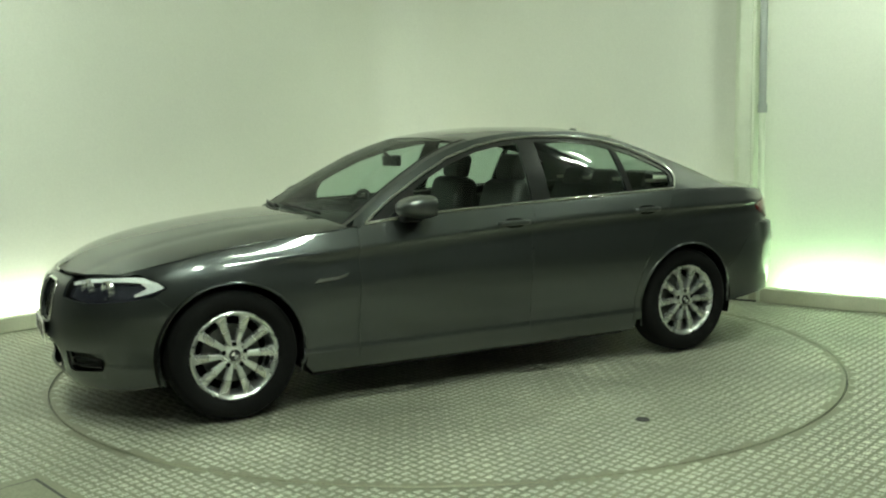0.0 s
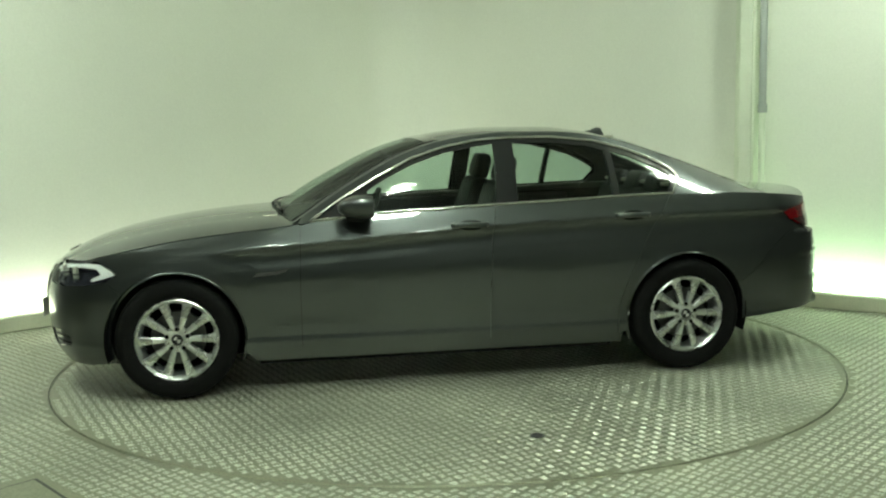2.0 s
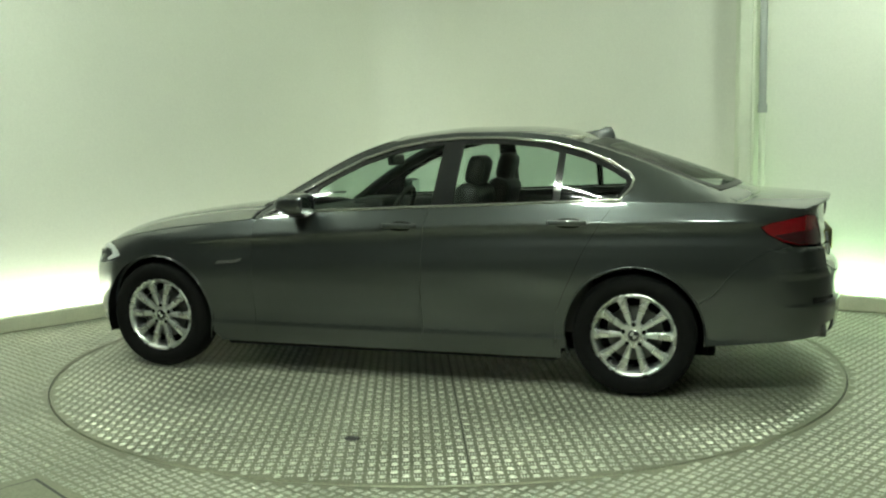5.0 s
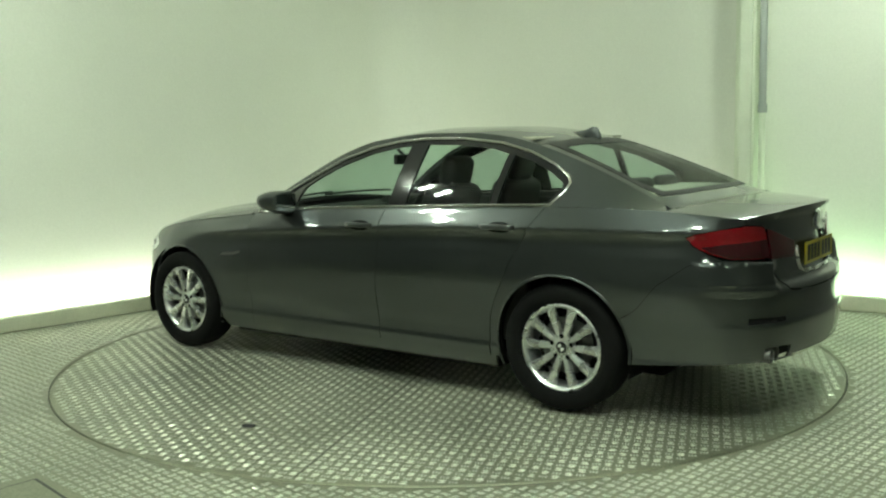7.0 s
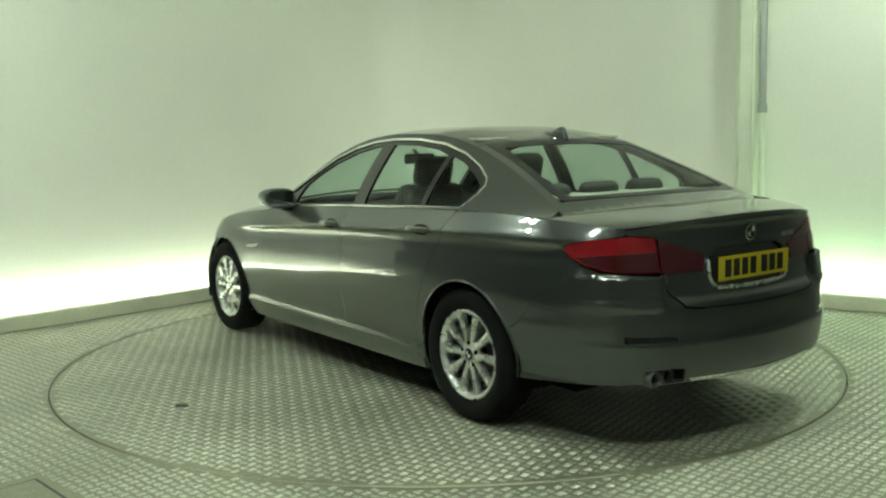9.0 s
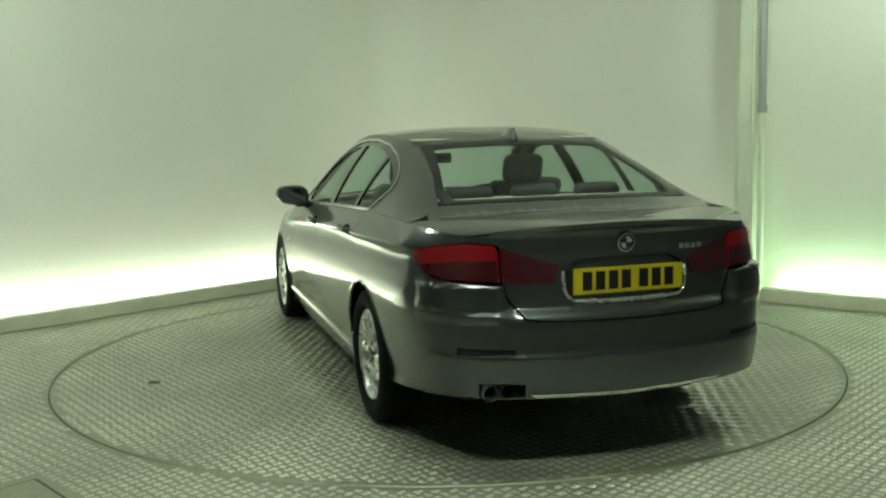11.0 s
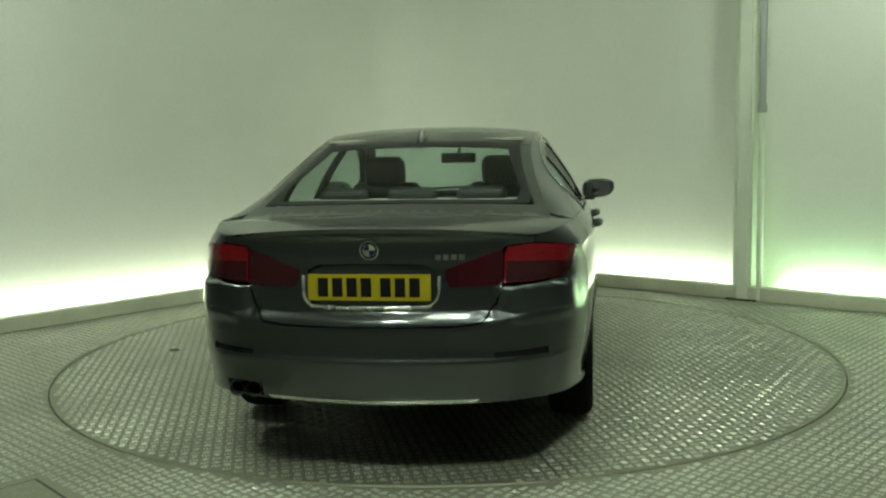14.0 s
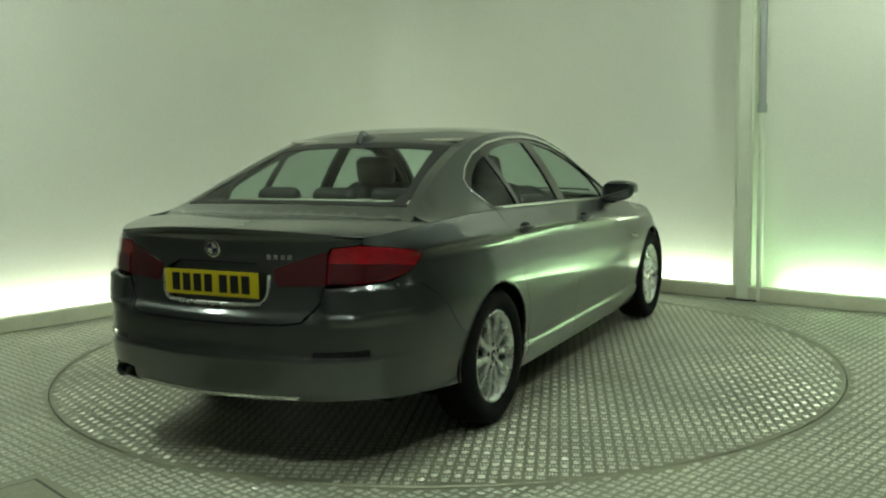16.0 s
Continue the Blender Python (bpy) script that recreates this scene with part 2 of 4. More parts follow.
DENSE = dense_plan()
ARC = np.concatenate([[0], np.cumsum([(b - a).length for a, b in zip(DENSE, DENSE[1:])])])
BX, BY = np.array([p.x for p in DENSE]), np.array([p.y for p in DENSE])
S_END = float(ARC[-1])
_tx, _ty = np.gradient(BX, ARC), np.gradient(BY, ARC)
NX, NY = _ty / np.hypot(_tx, _ty), -_tx / np.hypot(_tx, _ty)
EVEN = np.linspace(0, S_END, 6000)
plan_x, plan_y, plan_nx, plan_ny = (lookup(0.0, S_END, [float(q) for q in np.interp(EVEN, ARC, w)]) for w in (BX, BY, NX, NY))


def sx(x):
    """Arc position on the outline where it passes x."""
    return float(np.interp(-x, -BX, ARC))


def syf(y):
    k = int(np.argmax(BY))
    return float(np.interp(y, BY[:k], ARC[:k]))


def syr(y):
    k = int(np.argmax(BY))
    return float(np.interp(-y, -BY[k:], ARC[k:]))


crease = lerp_table([(2.3, 0.74), (1.6, 0.79), (1.2, 0.815), (0.78, 0.842), (0.38, 0.868), (-0.27, 0.908), (-0.75, 0.928), (-1.22, 0.938), (-1.68, 0.946), (-2.3, 0.948), (-2.6, 0.948)])
crease_w = lerp_table([(2.3, 0), (1.45, 0.0), (0.9, 1), (-2.0, 1), (-2.3, 0.3), (-2.6, 0.0)])
low_side = lerp_table([(0.15, -0.085), (0.185, -0.064), (0.235, -0.046), (0.275, -0.036), (0.300, -0.030), (0.322, -0.036), (0.37, -0.033), (0.45, -0.019), (0.58, -0.003), (0.68, 0.0), (0.80, -0.004), (1.2, -0.004)])
up_side = lerp_table([(-0.30, 0.0), (-0.20, -0.001), (-0.13, -0.008), (-0.06, -0.021), (-0.025, -0.017), (-0.006, -0.003), (0.0, -0.001), (0.012, -0.006), (0.05, -0.028), (0.10, -0.058), (0.14, -0.088), (0.2, -0.14)])
up_plain = lerp_table([(-0.30, 0.0), (-0.12, -0.006), (-0.05, -0.015), (0.0, -0.030), (0.04, -0.054), (0.07, -0.084), (0.10, -0.124), (0.13, -0.175), (0.2, -0.30)])
front_off = lerp_table([(0.12, -0.13), (0.17, -0.085), (0.25, -0.035), (0.35, -0.008), (0.45, 0.0), (0.55, -0.004), (0.62, -0.018), (0.69, -0.048), (0.75, -0.10), (0.80, -0.16)])
rear_off = lerp_table([(0.18, -0.16), (0.25, -0.085), (0.31, -0.035), (0.36, -0.012), (0.46, 0.0), (0.500, 0.002), (0.520, -0.008), (0.56, -0.012), (0.64, -0.014), (0.675, -0.028), (0.70, -0.060),
                       (0.76, -0.074), (0.86, -0.086), (0.94, -0.100), (0.99, -0.098), (1.02, -0.088), (1.05, -0.10)])
top_z_x = lerp_table([(2.316, 0.745), (2.13, 0.755), (1.96, 0.785), (1.75, 0.828), (1.484, 0.872), (1.2, 0.905), (0.95, 0.930), (0.76, 0.950), (0.39, 0.988), (0.06, 1.001), (-0.33, 1.017), (-0.72, 1.030),
                      (-1.03, 1.042), (-1.38, 1.052), (-1.7, 1.054), (-2.0, 1.044), (-2.25, 1.024), (-2.40, 1.008), (-2.47, 1.006), (-2.545, 1.024), (-2.583, 1.036)])


def flank(s, z):
    """The lower body's skin at arc position s and height z (left side)."""
    bx, by, nx, ny = plan_x(s), plan_y(s), plan_nx(s), plan_ny(s)
    if nx * 1 < 0 and s < S_END / 3 or nx > 0 and s > S_END * 2 / 3:
        nx = -nx
    wf = max(0.0, nx) ** 1.6 if s < S_END / 2 else 0.0
    wr = abs(nx) ** 1.6 if s >= S_END / 2 else 0.0
    ws = max(0.0, 1 - wf - wr)
    d = z - crease(bx)
    cw = crease_w(bx)
    side = low_side(z) + cw * up_side(d) + (1 - cw) * up_plain(d)
    off = ws * side + wf * front_off(z) + wr * rear_off(z)
    if bx < -2.0 and 0.64 < z < 0.812:
        k = min(1, max(0, (by - 0.545) / 0.05)) * min(1, max(0, (-2.17 - bx) / 0.16))
        k *= min(1, max(0, (z - 0.645) / 0.06)) * min(1, max(0, (0.811 - z) / 0.012))
        off += 0.034 * k
    return Vector((bx + nx * off, by + abs(ny) * off, z))


def top_of(s):
    return top_z_x(plan_x(s))


def top_edge_at(x):
    s = sx(x)
    return flank(s, top_of(s))


EDGE_X = [2.3 - 4.8 * k / 1600 for k in range(1601)]
edge_pts = [top_edge_at(x) for x in EDGE_X]
edge_fx, edge_fy, edge_fz = (lookup(2.3, -2.5, [p[i] for p in edge_pts]) for i in range(3))


def top_edge(x):
    return Vector((edge_fx(x), edge_fy(x), edge_fz(x)))


cant_z = lerp_table([(0.84, 0.950), (0.80, 0.972), (0.6, 1.098), (0.4, 1.212), (0.2, 1.313), (0, 1.382), (-0.2, 1.421), (-0.45, 1.441), (-0.75, 1.439), (-1.0, 1.413), (-1.2, 1.364), (-1.45, 1.280), (-1.7, 1.182), (-1.9, 1.096), (-2.02, 1.047)])
cant_y = lerp_table([(0.84, 0.815), (0.80, 0.80), (0.6, 0.740), (0.4, 0.685), (0.2, 0.640), (0, 0.608), (-0.45, 0.588), (-1.0, 0.585), (-1.25, 0.592), (-1.45, 0.612), (-1.7, 0.655), (-1.9, 0.700), (-2.02, 0.735)])
bow = lerp_table([(0.84, 0.15), (0.6, 0.12), (0.2, 0.08), (-0.05, 0.05), (-0.5, 0.0), (-1.0, -0.01), (-1.2, -0.03), (-1.6, -0.08), (-2.02, -0.115)])
crown = lerp_table([(0.84, 0.03), (0.4, 0.045), (-0.05, 0.040), (-0.5, 0.038), (-1.1, 0.034), (-1.5, 0.024), (-2.02, 0.029)])
hood_z = lerp_table([(2.215, 0.752), (2.06, 0.836), (1.86, 0.898), (1.66, 0.939), (1.45, 0.970), (1.2, 0.996), (1.0, 1.008), (0.9, 1.008)])
boot_z = lerp_table([(-2.10, 1.078), (-2.25, 1.068), (-2.40, 1.058), (-2.50, 1.052), (-2.56, 1.040)])


def house(x, z):
    """Cabin side between the belt and the cant rail."""
    e = top_edge(x)
    ky, kz = cant_y(x), cant_z(x)
    t = (z - e.z) / max(0.02, kz - e.z)
    return Vector((x, e.y + (ky - e.y) * t + 0.022 * 4 * t * (1 - t) * min(1, max(0, (kz - e.z) / 0.3)), z))


def lid(x, t):
    """Windscreen, roof and rear window: x is where the cant rail is met, t goes from the middle to the rail."""
    k = 1 - t * t
    return Vector((x + bow(x) * k, cant_y(x) * t, cant_z(x) + crown(x) * (1 - abs(t) ** 2.6)))


def hood(a, t):
    e = top_edge(2.02 + (0.82 - 2.02) * a)
    cx = 2.215 + (0.955 - 2.215) * a
    return Vector((e.x + (cx - e.x) * (1 - abs(t) ** 2.2), e.y * t, e.z + (hood_z(cx) - e.z) * (1 - abs(t) ** 2.9) - 0.010 * math.exp(-((abs(t) - 0.62) / 0.06) ** 2) * 0.5))


def boot(a, t):
    e = top_edge(-2.02 + (-2.40 + 2.02) * a)
    cx = -2.135 + (-2.495 + 2.135) * a
    return Vector((e.x + (cx - e.x) * (1 - abs(t) ** 2.2), e.y * t, e.z + (boot_z(cx) - e.z) * (1 - abs(t) ** 2.2) + 0.03 * min(0.0, a)))


from mathutils.geometry import delaunay_2d_cdt


def inside(poly, x, y):
    c = False
    j = len(poly) - 1
    for i in range(len(poly)):
        (xi, yi), (xj, yj) = poly[i], poly[j]
        if (yi > y) != (yj > y) and x < (xj - xi) * (y - yi) / (yj - yi) + xi:
            c = not c
        j = i
    return c


def smooth_loop(points, rounds=1):
    """Corner cutting, to round an outline."""
    for _ in range(rounds):
        out = []
        for (ax, ay), (bx, by) in zip(points, points[1:] + points[:1]):
            out += [(ax * 0.8 + bx * 0.2, ay * 0.8 + by * 0.2), (ax * 0.2 + bx * 0.8, ay * 0.2 + by * 0.8)]
        points = out
    return points


def inset_loop(points, gap):
    area = sum(a[0] * b[1] - b[0] * a[1] for a, b in zip(points, points[1:] + points[:1]))
    sg = 1 if area > 0 else -1
    out = []
    n = len(points)
    for k in range(n):
        p, q, r = points[k - 1], points[k], points[(k + 1) % n]
        d1 = Vector((q[0] - p[0], q[1] - p[1])).normalized()
        d2 = Vector((r[0] - q[0], r[1] - q[1])).normalized()
        nn = Vector((-d1.y - d2.y, d1.x + d2.x))
        nn = nn.normalized() if nn.length > 1e-6 else Vector((-d1.y, d1.x))
        c = max(0.45, nn.dot(Vector((-d1.y, d1.x))))
        out.append((q[0] + sg * nn.x * gap / c, q[1] + sg * nn.y * gap / c))
    return out


def dense_loop(points, step, sv):
    out = []
    for (ax, ay), (bx, by) in zip(points, points[1:] + points[:1]):
        n = max(1, int(math.hypot(bx - ax, (by - ay) * sv) / step))
        out += [(ax + (bx - ax) * k / n, ay + (by - ay) * k / n) for k in range(n)]
    return out


def skin(name, surf, outline, material, parent, label="", side=1, holes=(), step=0.04, gap=0.0, proud=0.0, rim=0.014, sv=1.0):
    """A panel: an outline in a surface's own two coordinates, with holes, laid on that surface, with turned-in edges.
    sv scales the second coordinate to metres; proud lifts the panel off the surface."""
    loops = [inset_loop(list(outline), gap) if gap else list(outline)] + [inset_loop(list(h), -gap) if gap else list(h) for h in holes]
    loops = [dense_loop(l, step * 0.7, sv) for l in loops]
    verts, edges = [], []
    for l in loops:
        n0 = len(verts)
        verts += [Vector(p) for p in l]
        edges += [(n0 + k, n0 + (k + 1) % len(l)) for k in range(len(l))]
    us, vs = [p[0] for p in loops[0]], [p[1] for p in loops[0]]
    rim_pts = np.array([(p[0], p[1] * sv) for l in loops for p in l])
    nu, nv = int((max(us) - min(us)) / step) + 1, int((max(vs) - min(vs)) * sv / step) + 1
    for i in range(1, nu + 1):
        for j in range(1, nv + 1):
            u = min(us) + (max(us) - min(us)) * i / (nu + 1)
            v = min(vs) + (max(vs) - min(vs)) * (j + (0.5 if i % 2 else 0)) / (nv + 1.5)
            if inside(loops[0], u, v) and not any(inside(h, u, v) for h in loops[1:]):
                if np.min(np.hypot(rim_pts[:, 0] - u, rim_pts[:, 1] - v * sv)) > step * 0.45:
                    verts.append(Vector((u, v)))
    vo, eo, fo, *_ = delaunay_2d_cdt(verts, edges, [], 0, 1e-6)
    faces = []
    for f in fo:
        cu, cv = sum(vo[k].x for k in f) / 3, sum(vo[k].y for k in f) / 3
        if inside(loops[0], cu, cv) and not any(inside(h, cu, cv) for h in loops[1:]):
            faces.append(list(f))
    h = 0.004
    pos, nor = [], []
    for p in vo:
        c = surf(p.x, p.y)
        du = surf(p.x + h, p.y) - surf(p.x - h, p.y)
        hv = h / max(0.5, min(1.0, sv))
        dv = surf(p.x, p.y + hv) - surf(p.x, p.y - hv)
        n = du.cross(dv)
        n = n.normalized() if n.length > 1e-12 else Vector((0, 1, 0))
        if n.dot(c - Vector((c.x * 0.72 - 0.08, 0, 0.55))) < 0:
            n = -n
        c = c + n * proud
        pos.append(Vector((c.x, c.y * side, c.z)))
        nor.append(Vector((n.x, n.y * side, n.z)))
    out = []
    for f in faces:
        a, b, c = (pos[k] for k in f)
        g = (b - a).cross(c - a)
        out.append(f if g.dot(nor[f[0]]) > 0 else f[::-1])
    count = len(pos)
    normals = list(nor)
    if rim:
        seen_edges = {}
        for f in out:
            for k in range(3):
                seen_edges[(f[k], f[(k + 1) % 3])] = True
        border = [e for e in seen_edges if (e[1], e[0]) not in seen_edges]
        ring, top = {}, {}
        for a, b in border:
            for k in (a, b):
                if k not in ring:
                    top[k] = len(pos)
                    pos.append(pos[k].copy())
                    normals.append(nor[k])
                    ring[k] = len(pos)
                    w = nor[k] if abs(nor[k].z) > 0.8 else Vector((nor[k].x, nor[k].y, nor[k].z * 0.15)).normalized()
                    pos.append(pos[k] - w * rim)
                    normals.append(nor[k])
        out += [[top[b], top[a], ring[a], ring[b]] for a, b in border]
    ob = mesh_object(name, pos, out, material, parent, label, smooth=True)
    loop_normals = []
    for poly in ob.data.polygons:
        for k in poly.vertices:
            loop_normals.append(normals[k] if len(poly.vertices) == 3 else poly.normal.copy())
    ob.data.normals_split_custom_set(loop_normals)
    return ob


def sweep(name, path, width, height, material, parent, label="", closed=False, seg=6):
    """A trim strip or rod of elliptical section along a path."""
    path = [Vector(p) for p in path]
    verts, faces = [], []
    n = len(path)
    for k, p in enumerate(path):
        a = path[k - 1] if k or closed else p
        b = path[(k + 1) % n] if k < n - 1 or closed else p
        d = (b - a).normalized()
        up = Vector((0, 1 if p.y >= 0 else -1, 0)) if abs(d.y) < 0.8 else Vector((1, 0, 0))
        w = d.cross(up).normalized()
        o = w.cross(d).normalized()
        for j in range(seg):
            t = 2 * math.pi * j / seg
            verts.append(p + w * math.cos(t) * width / 2 + o * math.sin(t) * height / 2)
    for k in range(n if closed else n - 1):
        for j in range(seg):
            a, b = k * seg + j, k * seg + (j + 1) % seg
            c, d = ((k + 1) % n) * seg + (j + 1) % seg, ((k + 1) % n) * seg + j
            faces.append((a, b, c, d))
    if not closed:
        faces += [tuple(range(seg))[::-1], tuple(range((n - 1) * seg, n * seg))]
    return mesh_object(name, verts, faces, material, parent, label, smooth=True)


# ---- the car ----
car = new("car")
tagged(car, "dark grey metallic four-door saloon car parked on the turntable", "car")
WB, ARCH = 1.484, 0.377


def arch_arc(cx, z0, z1, n=22):
    """Arch edge from the front foot over the top to the rear foot."""
    a0 = math.asin((z0 - 0.335) / ARCH)
    a1 = math.pi - math.asin((z1 - 0.335) / ARCH)
    return [(sx(cx + ARCH * math.cos(a0 + (a1 - a0) * k / n)), 0.335 + ARCH * math.sin(a0 + (a1 - a0) * k / n)) for k in range(n + 1)]


def top_run(x0, x1, n, drop=0.0):
    return [(sx(x0 + (x1 - x0) * k / n), top_z_x(x0 + (x1 - x0) * k / n) - drop) for k in range(n + 1)]


F_ARC, R_ARC = arch_arc(WB, 0.20, 0.20), arch_arc(-WB, 0.20, 0.29)
f_split = [p for p in F_ARC if p[1] > 0.592 or p[0] > sx(WB)]
f_low = [p for p in F_ARC if p[1] <= 0.578 and p[0] < sx(WB)]
r_low = [p for p in R_ARC if p[1] <= 0.505 and p[0] > sx(-WB)]
F_SEAM = (sx(WB + math.sqrt(ARCH ** 2 - 0.25 ** 2)), 0.585)
R_SEAM = (sx(-WB - math.sqrt(ARCH ** 2 - 0.18 ** 2)), 0.515)
BUMP_SEAM = [(sx(-2.30), 0.820), (sx(-2.15), 0.797), (sx(-2.0), 0.695), (sx(-1.90), 0.570), R_SEAM]
HEAD = [(syf(0.40), 0.652), (syf(0.40), 0.690), (syf(0.46), 0.735), (syf(0.56), 0.754), (sx(2.02), 0.767), (sx(1.92), 0.767), (sx(1.84), 0.737), (sx(1.80), 0.705), (sx(1.86), 0.676), (sx(1.98), 0.642), (syf(0.60), 0.626)]
TAIL_OUT = [(sx(-2.13), 0.925), (sx(-2.18), 0.945), (sx(-2.30), 0.962), (syr(0.72), 0.974), (syr(0.60), 0.964), (syr(0.585), 0.93), (syr(0.575), 0.808), (syr(0.70), 0.815), (sx(-2.33), 0.822), (sx(-2.24), 0.848), (sx(-2.17), 0.885)]
TAIL_IN = [(syr(0.570), 0.806), (syr(0.580), 0.953), (syr(0.54), 0.945), (syr(0.42), 0.905), (syr(0.325), 0.876), (syr(0.325), 0.838), (syr(0.345), 0.802)]
DLO = [(0.735, 0.962), (0.547, 1.084), (0.341, 1.197), (0.137, 1.296), (-0.064, 1.360), (-0.263, 1.396), (-0.461, 1.410), (-0.722, 1.407), (-0.981, 1.380), (-1.174, 1.330), (-1.335, 1.264), (-1.440, 1.206),
       (-1.468, 1.170), (-1.460, 1.128), (-1.405, 1.062), (-1.03, 1.052), (-0.72, 1.040), (-0.33, 1.027), (0.06, 1.011), (0.39, 0.998)]
PANE_F = [(0.44, 1.008), (0.40, 1.125), (0.30, 1.185), (0.137, 1.262), (-0.064, 1.328), (-0.263, 1.364), (-0.362, 1.374), (-0.337, 1.036), (0.06, 1.022)]
PANE_R = [(-0.482, 1.378), (-0.72, 1.374), (-0.93, 1.352), (-1.045, 1.322), (-1.037, 1.062), (-0.72, 1.052), (-0.462, 1.044)]
PANE_Q = [(-1.085, 1.316), (-1.20, 1.284), (-1.335, 1.224), (-1.425, 1.172), (-1.432, 1.145), (-1.385, 1.074), (-1.08, 1.064)]


def side_path(points, out=0.004, side=1, n=3):
    pts = []
    for (ax, az), (bx, bz) in zip(points, points[1:]):
        for k in range(n):
            p = house(ax + (bx - ax) * k / n, az + (bz - az) * k / n)
            pts.append((p.x, (p.y + out) * side, p.z))
    p = house(*points[-1])
    return pts + [(p.x, (p.y + out) * side, p.z)]


def flank_path(points, out=0.004, side=1, n=3):
    pts = []
    for (a, az), (b, bz) in zip(points, points[1:]):
        for k in range(n + 1):
            p = flank(a + (b - a) * k / n, az + (bz - az) * k / n)
            pts.append((p.x, (p.y + out) * side, p.z))
    return pts


for side in (1, -1):
    S = dict(side=side)
    P = dict(side=side, sv=3.0, step=0.05)
    skin("front_wing", flank, [(sx(1.80), 0.705), (sx(1.84), 0.735), (sx(1.92), 0.765), (sx(1.99), 0.779)] + top_run(1.95, 0.79, 18) +
         [(sx(0.80), 0.60), (sx(0.80), 0.245), F_ARC[-1][:1] + (0.245,)] + [p for p in f_split if p[1] > 0.25][::-1] + [F_SEAM, (sx(1.86), 0.665)], PAINT, car, gap=0.001, **P)
    door = skin("front_door", flank, [(sx(0.79), 0.94)] + top_run(0.76, -0.328, 14) + [(sx(-0.298), 0.86), (sx(-0.283), 0.55), (sx(-0.283), 0.245), (sx(0.80), 0.245), (sx(0.80), 0.60)], PAINT, car, gap=0.001, **P)
    rdoor = skin("rear_door", flank, top_run(-0.328, -1.385, 14) + [(sx(-1.30), 0.93), (sx(-1.215), 0.79)] + [(sx(-1.155), 0.66), (sx(-1.108), 0.56), (sx(-1.075), 0.47), (sx(-1.06), 0.40), (sx(-1.055), 0.245), (sx(-0.283), 0.245), (sx(-0.283), 0.55), (sx(-0.298), 0.86)], PAINT, car, gap=0.001, **P)
    skin("sill", flank, [(F_ARC[-1][0], 0.262), (sx(-1.055), 0.262), (sx(-1.088), 0.262), (sx(-1.083), 0.18), (sx(1.06), 0.18)], PAINT, car, gap=0.001, proud=-0.006, step=0.03, **S)
    skin("rear_quarter", flank, [(sx(-1.385), 1.05)] + top_run(-1.40, -2.40, 14) + [(syr(0.735), 0.995), (syr(0.735), 0.977), (sx(-2.30), 0.963), (sx(-2.18), 0.946), (sx(-2.128), 0.925), (sx(-2.165), 0.885), (sx(-2.235), 0.846)] + BUMP_SEAM +
         [p for p in R_ARC if p[1] > 0.525 and p[0] > sx(-1.20)][::-1] + [p for p in R_ARC if p[0] < sx(-1.20) and p[1] > 0.26][::-1] + [(sx(-1.484 + 0.371), 0.247)] + [(sx(-1.058), 0.245), (sx(-1.06), 0.40), (sx(-1.075), 0.47), (sx(-1.108), 0.56), (sx(-1.155), 0.66), (sx(-1.215), 0.79), (sx(-1.30), 0.93)], PAINT, car, gap=0.001, **P)
    for arc in (F_ARC, R_ARC):
        sweep("arch_lip", flank_path(arc, -0.001, side, 1), 0.013, 0.012, PAINT, car, "rolled wheel arch edge")
    # headlamp
    lamp = skin("headlight", flank, HEAD, LAMP_DARK, car, "dark headlight housing behind clear glass", proud=-0.035, rim=0.0, step=0.03, **S)
    skin("lens", flank, HEAD, CLEAR, lamp, "clear curved headlight glass", gap=0.002, rim=0.0, step=0.03, **S).visible_shadow = False
    skin("brow_strip", flank, [(syf(0.45), 0.722), (syf(0.56), 0.745), (sx(2.02), 0.759), (sx(1.92), 0.759), (sx(1.845), 0.732), (sx(1.812), 0.706), (sx(1.87), 0.684), (sx(1.95), 0.664), (sx(1.955), 0.676), (sx(1.895), 0.706), (sx(1.93), 0.733), (sx(2.02), 0.738), (syf(0.56), 0.727), (syf(0.46), 0.706)], REFLECTOR, lamp, "pale reflector strip", proud=-0.006, step=0.03, **S)
    for yy in (0.53, 0.66):
        c = flank(syf(yy), 0.69)
        bm = bmesh.new()
        turned(bm, [(0.002, 0.0), (0.030, 0.004), (0.040, 0.016), (0.046, 0.02), (0.05, -0.01)], 24, Matrix.Translation((c.x - 0.045, c.y * side, c.z)) @ pose(0, 0, 0, 0, 0, -75 * side))
        part("projector", bm, CHROME, lamp, "round chrome projector", smooth=True)
    # tail lamps
    t1 = skin("tail_light", flank, TAIL_OUT, RED_LENS, car, "glossy red tail light lens", gap=0.002, proud=0.004, step=0.03, **S)
    # lower half coloured darker red, where the lens catches less light
    skin("lens_shade", flank, [(sx(-2.20), 0.880), (sx(-2.31), 0.893), (syr(0.70), 0.900), (syr(0.592), 0.902), (syr(0.582), 0.815), (syr(0.70), 0.822), (sx(-2.33), 0.829), (sx(-2.25), 0.852)], DARK_RED, t1, "lower half of the lens, coloured darker for shade", proud=0.0075, rim=0.003, step=0.02, **S)
    skin("boot_light", flank, TAIL_IN, DARK_RED, car, "dark red boot lid light lens", gap=0.001, proud=0.007, rim=0.012, step=0.03, **S)
